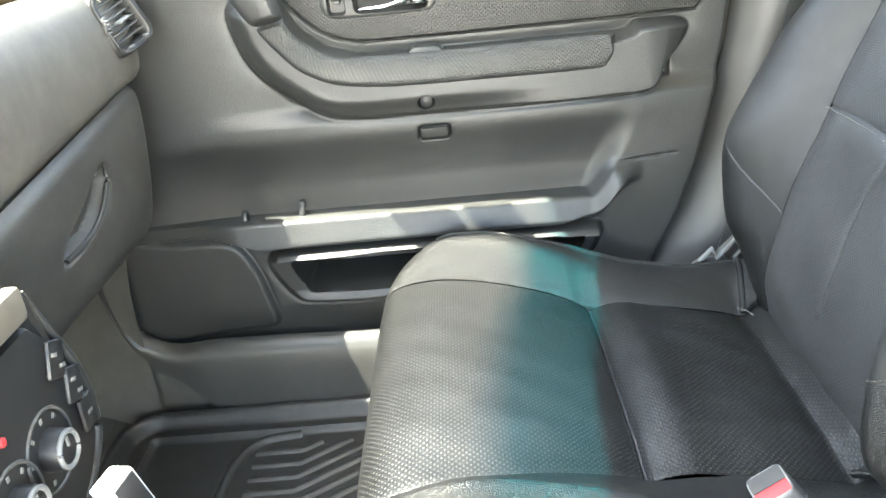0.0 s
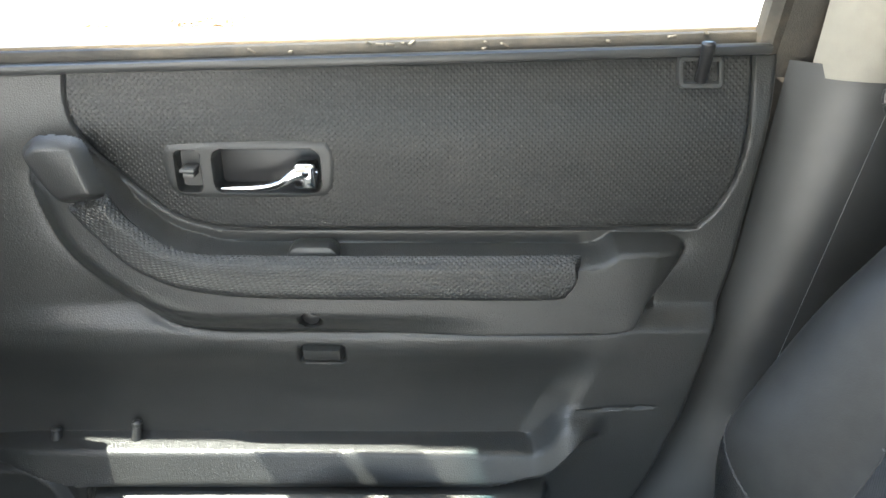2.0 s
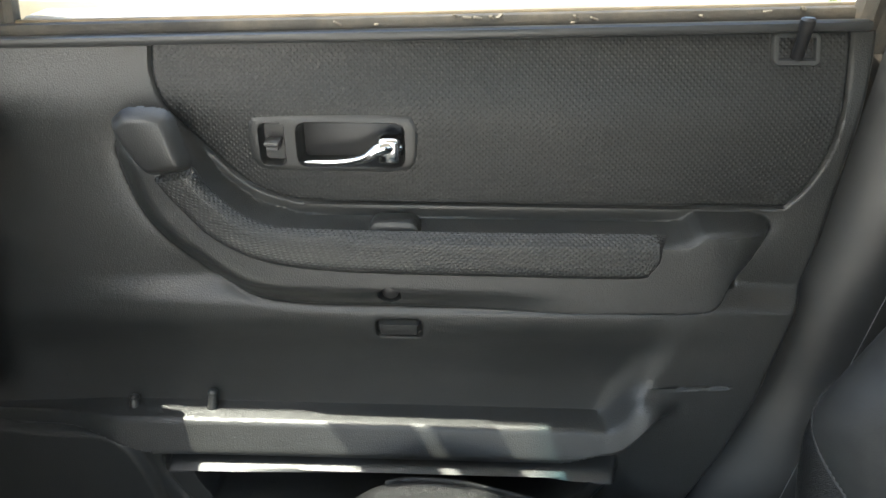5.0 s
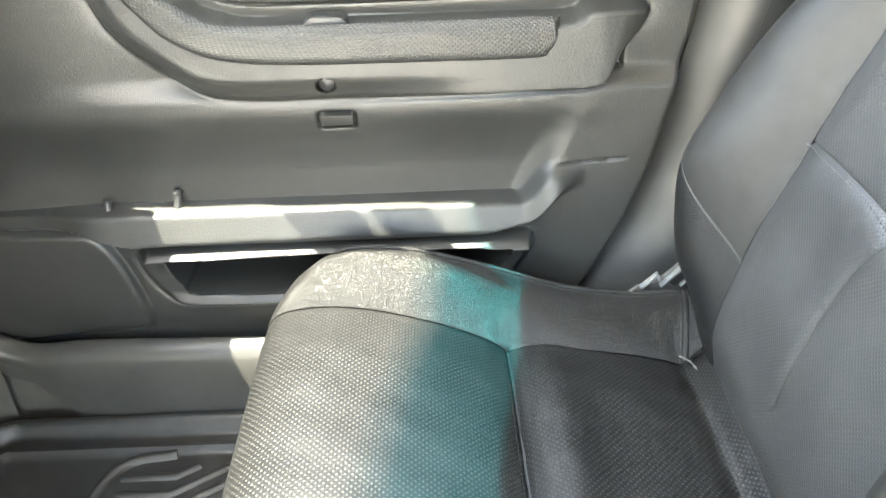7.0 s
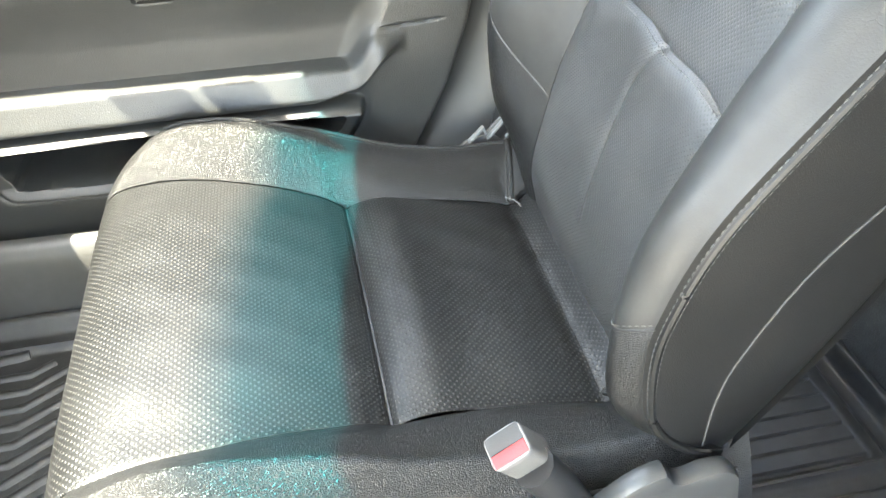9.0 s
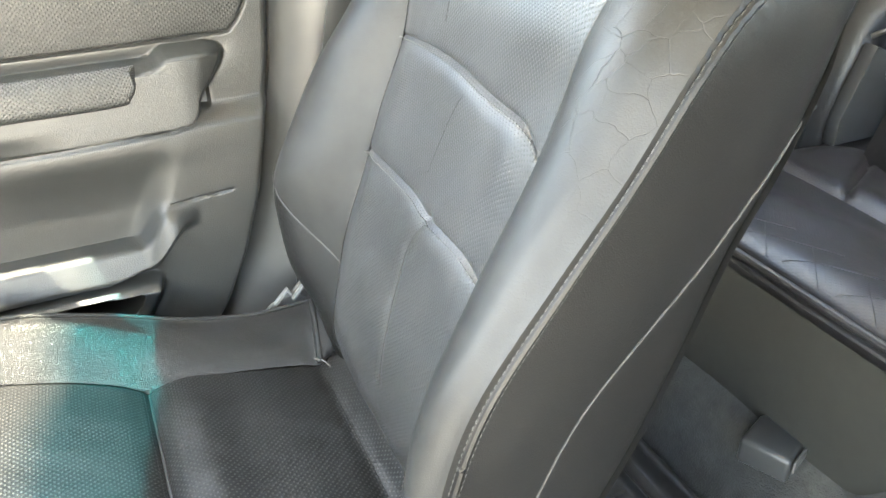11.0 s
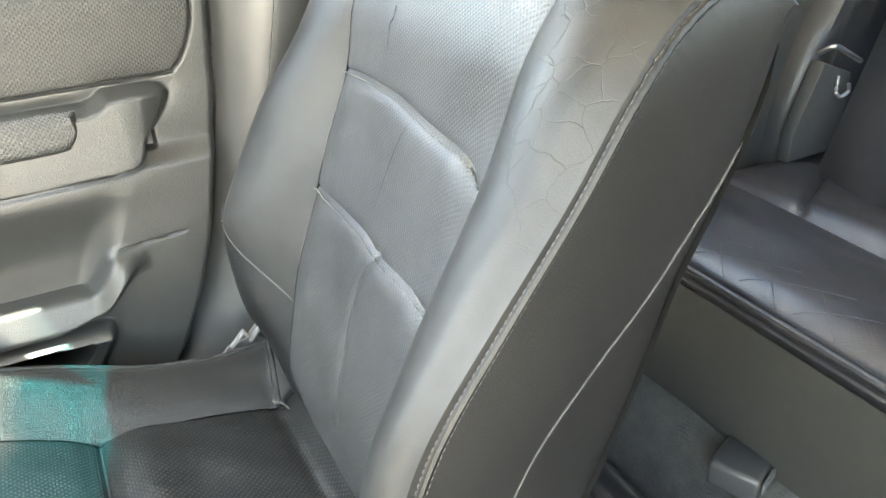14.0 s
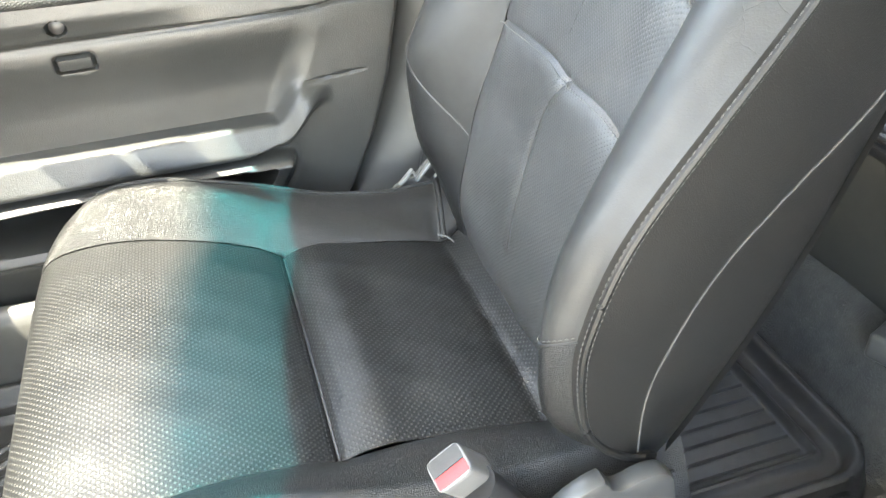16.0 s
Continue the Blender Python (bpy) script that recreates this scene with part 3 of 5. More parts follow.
def passenger_door():
    door = thing("passenger_door", "dark grey moulded front passenger door, closed, with a map pocket and chrome inside handle", "car door")
    edge = lambda x, z: np.maximum(x - door_edge(z) - 0.014, z - belt_line(x) + 0.002)
    part("trim_panel", relief(-0.66, 0.402, 0.325, 0.975, 0.002, door_skin, edge), TRIM, door)
    # upper insert, a few millimetres proud, with a soft step at its rim
    lift = lambda x, z: door_skin(x, z) + 0.0075 * step(-0.0045, 0.001, inside(PAD_POLY, x, z)) - 0.0065
    clear = lambda x, z: np.maximum(np.maximum(inside(PAD_POLY, x, z) - 0.001, z - belt_line(x) + 0.003), np.maximum(-0.004 - inside(BEZEL_POLY, x, z), 0.009 - inside(ARM_POLY, x, z)))
    part("upper_insert", relief(-0.285, 0.382, 0.790, 0.975, 0.0015, lift, clear), PAD, door, "dimpled dark grey vinyl door insert")
    # armrest pad
    top = curve([(-0.237, 0.844), (-0.223, 0.821), (-0.210, 0.808), (-0.189, 0.792), (-0.166, 0.784), (-0.123, 0.781), (0.044, 0.780), (0.216, 0.781)], 120)
    low = curve([(-0.279, 0.836), (-0.259, 0.807), (-0.232, 0.776), (-0.209, 0.760), (-0.177, 0.746), (-0.127, 0.738), (-0.064, 0.735), (0.053, 0.734), (0.185, 0.734), (0.205, 0.741), (0.2155, 0.760)], 120)
    lanes = np.linspace(0, 1, 22)
    xz = top[:, None] * (1 - lanes)[None, :, None] + low[:, None] * lanes[None, :, None]
    x, z = xz[..., 0], xz[..., 1]
    bulge = (1 - (2 * lanes[None] - 1) ** 6) * np.minimum(1, np.minimum(np.arange(121), np.arange(120, -1, -1)) / 2)[:, None]
    plane = 1.176 - 0.052 - 0.008 * np.clip((0.80 - z) / 0.10, 0, 1)
    y = plane + 0.004 - 0.010 * bulge
    xyz = np.stack([x, y, z], -1)
    behind = xyz[:, :1] + np.array([0, 0.030, -0.018])
    xyz = np.concatenate([behind, xyz], 1)
    part("armrest_pad", sheet(xyz, metric(xyz)), ARM_PAD, door, "knurled dark grey armrest pad")
    # the pull's smooth cap
    def cap(x, z):
        d = np.clip(-inside(CAP_POLY, x, z), 0, 1)
        rim = 1 - np.clip(1 - d / 0.013, 0, 1) ** 2.2
        crown = 0.008 * np.clip(1 - np.hypot((x + 0.270 - 0.45 * (0.885 - z)) / 0.036, (z - 0.872) / 0.055) ** 2, 0, 1)
        return 1.128 - 0.014 * rim - 0.8 * crown
    part("pull_cap", relief(-0.312, -0.222, 0.825, 0.908, 0.0009, cap, lambda x, z: inside(CAP_POLY, x, z)), CAP, door, "smooth grey cap of the door pull")
    # tab above the armrest
    tab = [(-0.073, 0.768), (-0.071, 0.779), (-0.067, 0.784), (-0.061, 0.7865), (-0.031, 0.7865), (-0.026, 0.784), (-0.022, 0.779), (-0.018, 0.768)]
    part("armrest_tab", prism(tab, 1.133, 1.160, "y", 0.004), TRIM, door)
    # inside handle
    def bezel(x, z):
        d = inside(BEZEL_POLY, x, z)
        y = 1.157 - 0.003 + 0.008 * np.clip((d + 0.012) / 0.015, 0, 1) ** 3
        cup = np.hypot(np.clip(np.abs(x + 0.088) - 0.042, 0, 1), np.clip(np.abs(z - 0.857) - 0.012, 0, 1))
        slot = np.hypot(np.clip(np.abs(x + 0.164) - 0.006, 0, 1), np.clip(np.abs(z - 0.857) - 0.015, 0, 1))
        return y + 0.026 * step(0.0105, 0.0065, cup) + 0.014 * step(0.0065, 0.004, slot)
    handle = part("handle_bezel", relief(-0.196, -0.014, 0.822, 0.894, 0.001, bezel, lambda x, z: inside(BEZEL_POLY, x, z) - 0.003), CAP, door, "grey moulded handle surround")
    # a black plate on the cup's floor stands for the shade in it
    part("cup_shade", box((-0.137, 1.1770, 0.8385), (-0.040, 1.1790, 0.8755), 0.0008), BLACK, handle, "black plate shading the handle recess")
    line = curve([(-0.132, 1.149, 0.8415), (-0.10, 1.146, 0.8425), (-0.075, 1.143, 0.848), (-0.062, 1.143, 0.856), (-0.052, 1.146, 0.859), (-0.041, 1.152, 0.856)], 24)
    lever = tube(line, np.interp(np.linspace(0, 1, 25), [0, 0.1, 0.5, 0.72, 0.9, 1], [0.0013, 0.0028, 0.0038, 0.0058, 0.0075, 0.0060]), 14)
    part("lever", lever, CHROME, handle, "chrome inside door lever")
    part("lever_root", box((-0.061, 1.1415, 0.8420), (-0.0395, 1.168, 0.8680), 0.005, 3), CHROME, handle, "chrome lever root")
    part("lock_slider", merge(box((-0.1705, 1.146, 0.8575), (-0.1560, 1.166, 0.8615), 0.0015), box((-0.169, 1.150, 0.8515), (-0.1575, 1.166, 0.8560), 0.0015)), BUCKLE_GREY, handle, "small worn lock slider")
    # lock button in its cup
    cupd = lambda x, z: np.hypot(np.clip(np.abs(x - 0.3225) - 0.0155, 0, 1), np.clip(np.abs(z - 0.9490) - 0.0080, 0, 1)) - 0.006
    cup = lambda x, z: door_skin(x, z) - 0.0125 + 0.010 * step(-0.0012, 0.0022, cupd(x, z)) + 0.010 * step(-0.0045, -0.0065, cupd(x, z))
    lock = part("lock_cup", relief(0.292, 0.353, 0.932, 0.9665, 0.0008, cup, lambda x, z: cupd(x, z) - 0.002), TRIM_SMOOTH, door, "grey lock button surround")
    part("lock_button", tube([(0.3222, 1.166, 0.942), (0.3219, 1.160, 0.955), (0.3212, 1.155, 0.966), (0.3208, 1.152, 0.974), (0.3206, 1.151, 0.9785), (0.3206, 1.151, 0.980)], [0.0056, 0.0056, 0.0058, 0.0066, 0.0064, 0.0045], 16), BLACK, lock, "black lock button")
    # lit ledge details
    for x, tall in ((-0.352, 0.020), (-0.262, 0.030)):
        part("clip_post", turned(disc_stack([(0.0062, 0), (0.0050, tall * 0.7), (0.0046, tall * 0.75), (0.0056, tall * 0.78), (0.0056, tall * 0.92), (0.0030, tall)], 16), pose(x, 1.147, 0.540, -4, 8, 0)), TRIM_SMOOTH, door)
    part("screw_cap", turned(disc_stack([(0.009, 0), (0.009, 0.002), (0.004, 0.004)], 20), Matrix.Translation((-0.052, 1.136, 0.709)) @ pose(0, 0, 0, 90)), BLACK, door, "sunk black screw cap")
    # window ledge seals and the outer skin
    part("belt_strip", risen(box((-0.62, 1.172, 0.954), (0.388, 1.188, 0.9635), 0.003)), TRIM_SMOOTH, door, "smooth grey strip along the window ledge")
    part("belt_seal", risen(box((-0.62, 1.1885, 0.958), (0.39, 1.199, 0.9735), 0.003)), SEAL, door, "weathered brown window seal")
    part("seal_lip", risen(box((-0.42, 1.1990, 0.968), (0.385, 1.2050, 0.9760), 0.0015)), BRONZE, door, "dull bronze lip of the window seal")
    for _ in range(14):
        x = random.uniform(-0.1, 0.37)
        part("dirt_speck", turned(box((-0.004, -0.002, -0.001), (0.004, 0.002, 0.001), 0.0006), pose(x, 1.1885, 0.971 + 0.026 * x + random.uniform(-0.007, 0.002), 0, random.uniform(-40, 40), random.uniform(0, 90))), DUST, door)
    part("outer_skin", box((-0.66, 1.262, 0.28), (0.385, 1.275, 0.975), 0.004), PAINT, door, "champagne painted outer door skin")
    part("outer_ledge", box((-0.42, 1.215, 0.955), (0.385, 1.275, 0.966), 0.006), PAINT, door)
    part("window_frame", merge(tube(curve([(0.388, 1.195, 0.965), (0.394, 1.165, 1.10), (0.392, 1.095, 1.36)], 12), 0.014, 8),
                               tube(curve([(-0.425, 1.205, 0.955), (-0.418, 1.20, 1.02), (-0.405, 1.165, 1.18)], 12), 0.010, 8),
                               tube(curve([(-0.66, 1.19, 1.05), (-0.50, 1.165, 1.17), (-0.40, 1.135, 1.25), (-0.33, 1.11, 1.315), (-0.2, 1.10, 1.36), (0.372, 1.085, 1.36)], 30), 0.035, 8)), SEAL, door, "dark window frame")
    pane = np.array([[(x, 1.203 - 0.11 * ((z - 0.96) / 0.42), z) for z in np.linspace(0.955, 1.38, 6)] for x in np.linspace(-0.42, 0.385, 8)])
    part("window_pane", sheet(pane), WINDOW_GLASS, door, "clear side window glass")
    sail = [(-0.66, 0.97), (-0.425, 0.97), (-0.43, 1.02), (-0.66, 1.16)]
    part("mirror_sail", prism(sail, 1.165, 1.185, "y", 0.003), TRIM_SMOOTH, door)
    return door


passenger_door()


def door_mirror():
    mirror = thing("door_mirror", "champagne painted door mirror outside the passenger window", "door mirror")
    shell = bmesh.new()
    bmesh.ops.create_uvsphere(shell, u_segments=24, v_segments=14, radius=1)
    for v in shell.verts:
        v.co = Vector((-0.52 + 0.085 * math.copysign(abs(v.co.x) ** 0.6, v.co.x) if v.co.x < 0 else -0.52 + 0.045 * v.co.x, 1.42 + 0.13 * math.copysign(abs(v.co.y) ** 0.6, v.co.y), 1.015 + 0.085 * math.copysign(abs(v.co.z) ** 0.6, v.co.z)))
    part("shell", shell, PAINT, mirror)
    part("glass", box((-0.474, 1.33, 0.955), (-0.4705, 1.51, 1.075), 0.001), CHROME, mirror, "mirror glass")
    part("arm", box((-0.56, 1.19, 0.965), (-0.49, 1.34, 1.01), 0.012), PAINT, mirror)


door_mirror()

# roof side rail over the doors
setting("trim", merge(box((-0.250, 1.036, 1.345), (2.0, 1.12, 1.47), 0.01), box((-0.185, 0.995, 1.350), (2.0, 1.06, 1.465), 0.01)), CLOTH, "light grey roof side trim above the doors", "roof trim")


def door_pillar():
    pillar = thing("pillar", "grey centre pillar trim with a cream upper half", "pillar", kind="structure")
    rows = []
    for z in np.linspace(0.33, 0.958, 40):
        e = door_edge(z) + 0.008
        w = 0.187 + 0.10 * step(0.55, 0.35, z)
        row = []
        for t in np.linspace(0, 1, 22):
            bulge = 0.042 * math.sin(math.pi * min(max(t, 0), 1)) ** 0.75
            row.append((e + w * t, 1.182 - bulge - 0.02 * step(0.60, 0.35, z), z))
        rows.append(row)
    part("lower_trim", sheet(np.array(rows)), TRIM_SMOOTH, pillar, "smooth grey lower pillar trim")
    upper = np.array([[(0.425 + 0.13 * t, 1.172 - 0.035 * math.sin(math.pi * t) ** 0.6 - 0.20 * (z - 0.95), z) for t in np.linspace(0, 1, 16)] for z in np.linspace(0.945, 1.40, 12)])
    part("upper_trim", sheet(upper), CREAM, pillar, "cream upper pillar trim")
    part("body_post", box((0.10, 1.215, 0.28), (0.57, 1.26, 0.965), 0.01), SEAL, pillar)
    post = np.array([[(x, 1.215 - 0.20 * (z - 0.96) - (0.03 if 0 < i < 3 else 0), z) for i, x in enumerate((0.389, 0.392, 0.555, 0.558))] for z in np.linspace(0.94, 1.42, 6)])
    part("upper_post", sheet(post), SEAL, pillar)


door_pillar()


def seat_belt():
    belt = thing("seat_belt", "grey-brown front seat belt hanging on the pillar with its tongue", "seat belt")
    strap = np.array([[(0.487 + 0.020 * t + 0.026 * w, 1.104 + 0.010 * w - 0.03 * t, 0.940 + t * 0.46) for w in np.linspace(-0.5, 0.5, 5)] for t in np.linspace(0, 1, 20)])
    part("webbing", sheet(strap), WEBBING, belt)
    ring = curve([(0.499, 1.100, 0.968), (0.486, 1.100, 0.975), (0.475, 1.100, 0.970), (0.463, 1.100, 0.952), (0.461, 1.100, 0.939), (0.470, 1.098, 0.921), (0.482, 1.096, 0.914), (0.492, 1.096, 0.914)], 30)
    part("tongue_grip", tube(ring, 0.0028, 8), TRIM_SMOOTH, belt, "dark plastic tongue grip")
    moulded = [(0.476, 0.921), (0.484, 0.917), (0.494, 0.930), (0.5025, 0.950), (0.5045, 0.966), (0.498, 0.968), (0.493, 0.950)]
    part("tongue_body", prism(moulded, 1.092, 1.099, "y", 0.0015), WEBBING, belt, "brown plastic tongue body")
    steel = [(0.4855, 0.920), (0.494, 0.921), (0.503, 0.911), (0.508, 0.906), (0.513, 0.912), (0.505, 0.930), (0.504, 0.946), (0.5005, 0.951), (0.494, 0.938)]
    part("tongue_blade", prism(steel, 1.088, 1.0905, "y", 0.0006), PALE_GREY, belt, "bright steel belt tongue")
    part("lower_webbing", sheet(np.array([[(0.469 - 0.030 * t + 0.003 * w, 1.108 + 0.006 * w, 0.925 - 0.14 * t) for w in np.linspace(-0.5, 0.5, 4)] for t in np.linspace(0, 4, 20)])), PALE_GREY, belt, "edge of the lower webbing")


seat_belt()


def sill():
    line = curve([(0.25, 0.338), (0.0, 0.342), (-0.23, 0.345), (-0.42, 0.350), (-0.495, 0.347), (-0.545, 0.368), (-0.572, 0.41), (-0.588, 0.48), (-0.60, 0.56)], 80)
    rows = []
    for x, z in line:
        d = 1 - 0.72 * float(step(-0.40, -0.52, x))
        rows.append([(x, 1.152, z - 0.02), (x, 1.138, z - 0.006), (x, 1.128, z + 0.001), (x, 1.118, z - 0.001), (x, 1.110, z - 0.008), (x, 1.105, z - 0.022), (x, 1.102 + 0.006 * (1 - d), z - 0.02 - 0.03 * d), (x, 1.100 + 0.012 * (1 - d), z - 0.02 - 0.07 * d), (x, 1.097 + 0.018 * (1 - d), z - 0.02 - 0.13 * d)])
    return setting("trim", sheet(np.array(rows)), SILL, "glossy dark grey door sill trim", "sill trim")


sill()
xs, zs = np.meshgrid(np.linspace(-1.0, -0.545, 54), np.linspace(0.18, 0.60, 40), indexing="ij")
bm = sheet(np.stack([xs, 1.108 - 0.05 * step(-0.62, -0.80, xs) + 0.03 * step(0.42, 0.55, zs) * step(-0.62, -0.56, xs), zs], -1))
setting("trim", sheet(np.array([[(x, 1.119 + 0.004 * math.sin(x * 20), z) for z in np.linspace(0.15, 0.336, 8)] for x in np.linspace(-0.60, -0.10, 20)])), KICK, "dusty grey carpet on the inner sill", "sill carpet")
setting("trim", bm, KICK, "dusty grey carpeted kick panel beside the footwell", "kick panel")
# ---- the passenger seat ----
SEAT_Y = 0.78
CUSHION_LINE = curve([(-0.118, 0.27), (-0.132, 0.34), (-0.141, 0.41), (-0.137, 0.460), (-0.118, 0.488), (-0.08, 0.501), (-0.03, 0.503), (0.05, 0.492), (0.115, 0.473), (0.146, 0.459),
                      (0.20, 0.458), (0.27, 0.449), (0.325, 0.436), (0.350, 0.430), (0.372, 0.447), (0.398, 0.462), (0.425, 0.455), (0.45, 0.43)], 300)
CUSHION_X = CUSHION_LINE[:, 0]
K_CROSS = int(np.argmin(np.abs(CUSHION_X - 0.146) + (np.arange(301) < 60)))
K_REAR = int(np.argmin(np.abs(CUSHION_X - 0.349)))


EDGE_LINE = curve([(-0.16, 0.425), (-0.139, 0.445), (-0.123, 0.475), (-0.107, 0.498), (-0.076, 0.522), (-0.055, 0.530), (-0.034, 0.534), (0.006, 0.531), (0.043, 0.523), (0.101, 0.507), (0.159, 0.486), (0.20, 0.472), (0.245, 0.460), (0.30, 0.452), (0.37, 0.451), (0.46, 0.44)], 100)


def cushion_point(k, s):
    """A point of the cushion's cover: k along the middle line from the front skirt to the rear, s across, -1 to 1 between the outer edges."""
    k, s = np.asarray(k, float), np.asarray(s, float)
    x, z = np.interp(k, np.arange(301), CUSHION_LINE[:, 0]), np.interp(k, np.arange(301), CUSHION_LINE[:, 1])
    onto = step(40, 100, k)                                   # 0 on the front skirt, 1 on top
    wide = 0.268 + 0.007 * onto - 0.007 * step(150, 260, k)
    half = np.interp(x, [-0.12, 0.0, 0.14, 0.35], [0.212, 0.198, 0.172, 0.166])
    d = np.abs(s) * wide
    b = np.clip((d - half) / (wide - half), 0, 1)
    edge = np.interp(x, EDGE_LINE[:, 0], EDGE_LINE[:, 1])
    z = z + (edge - z) * onto * np.sin(b * math.pi / 2) ** 1.05 + 0.004 * np.sin(math.pi * b) * onto
    z = z - 0.006 * np.where(b <= 0, step(0.55, 1.0, d / half), np.exp(-b * 7)) * onto                       # panel sinks towards its side seams
    seam = np.exp(-((d - half) / 0.0028) ** 2)
    z = z - 0.0013 * seam * onto * (b <= 0)
    z = z - 0.055 * np.clip((-s - 0.86) / 0.14, 0, 1) ** 1.5 * onto
    cross = np.exp(-((x - 0.146) / 0.004) ** 2) * (b < 0.02) * onto
    z = z - 0.007 * cross
    puff = 0.012 * np.exp(-((x - 0.185) / 0.035) ** 2) * step(0.146, 0.165, x) * (1 - 0.5 * (d / half) ** 2) * (b <= 0)
    z = z + puff
    x = x + 0.006 * np.abs(s) ** 6 * (1 - step(90, 160, k))
    z = z - 0.005 * np.abs(s) ** 8 * (1 - step(90, 150, k)) * onto
    # creases near the rear corner of the side seam and gentle unevenness
    z = z + 0.0006 * np.sin(x * 55 + s * 9) * np.sin(s * 17) * onto
    return np.stack([x, SEAT_Y + s * wide, z], -1)


def cushion_half(k):
    x = np.interp(k, np.arange(301), CUSHION_LINE[:, 0])
    wide = 0.268 + 0.007 * step(40, 100, k) - 0.007 * step(150, 260, k)
    return np.interp(x, [-0.12, 0.0, 0.14, 0.35], [0.212, 0.198, 0.172, 0.166]) / wide


def cushion_patch(k0, k1, side, nk, ns):
    """side 0: the middle panel; -1 or 1: the bolster of that side."""
    k = np.linspace(k0, k1, nk) if side == 0 else np.concatenate([np.linspace(0, K_CROSS, 170), np.linspace(K_CROSS, K_REAR, 80)[1:], np.linspace(K_REAR, 300, 36)[1:]])
    e = cushion_half(k)
    if side == 0:
        s = 0.9995 * e[:, None] * np.linspace(-1, 1, ns)[None]
    else:
        s = side * (1.0005 * e[:, None] + (1 - 1.0005 * e)[:, None] * (np.linspace(0, 1, ns) ** 1.4)[None])
    xyz = cushion_point(k[:, None] + 0 * s, s)
    return xyz


BACK_IN = curve([(0.372, 0.44), (0.366, 0.50), (0.382, 0.589), (0.424, 0.713), (0.470, 0.833), (0.490, 0.901), (0.516, 0.950), (0.548, 0.980), (0.590, 0.992), (0.632, 0.986), (0.652, 0.960)], 200)
BACK_OUT = curve([(0.398, 0.458), (0.368, 0.466), (0.337, 0.490), (0.319, 0.52), (0.311, 0.57), (0.315, 0.62), (0.340, 0.69), (0.397, 0.772), (0.452, 0.845), (0.490, 0.905), (0.518, 0.938), (0.552, 0.958), (0.590, 0.963), (0.616, 0.956), (0.634, 0.940)], 200)
BACK_FAR = curve([(0.415, 0.41), (0.399, 0.445), (0.377, 0.490), (0.354, 0.535), (0.342, 0.59), (0.342, 0.65), (0.360, 0.70), (0.405, 0.780), (0.454, 0.848), (0.490, 0.905), (0.518, 0.938), (0.552, 0.958), (0.590, 0.963), (0.616, 0.956), (0.634, 0.940)], 200)
BACK_W = 0.255
# seams of the middle panel: (distance across from the seat's middle, height)
SEAM_UP = curve([(0.140, 0.833), (0.073, 0.839), (0.018, 0.838), (-0.03, 0.834), (-0.076, 0.829), (-0.113, 0.827), (-0.135, 0.820), (-0.150, 0.808), (-0.165, 0.790)], 40)
SEAM_LOW = curve([(0.140, 0.714), (0.072, 0.719), (0.01, 0.718), (-0.034, 0.712), (-0.08, 0.711), (-0.115, 0.708), (-0.150, 0.697), (-0.17, 0.684)], 40)
SEAM_DOWN = curve([(-0.034, 0.712), (-0.016, 0.675), (-0.011, 0.631), (-0.012, 0.583), (-0.011, 0.527)], 30)


def back_half(k, side=1):
    """Half the middle panel's width on the door side (1) or the aisle side (-1), as a share of the backrest's half width."""
    return 0.545 + 0.12 * step(110, 190, k) + 0.09 * step(158, 196, k) + np.where(np.asarray(side) < 0, 0.042 + 0.075 * step(85, 30, k), 0.0)


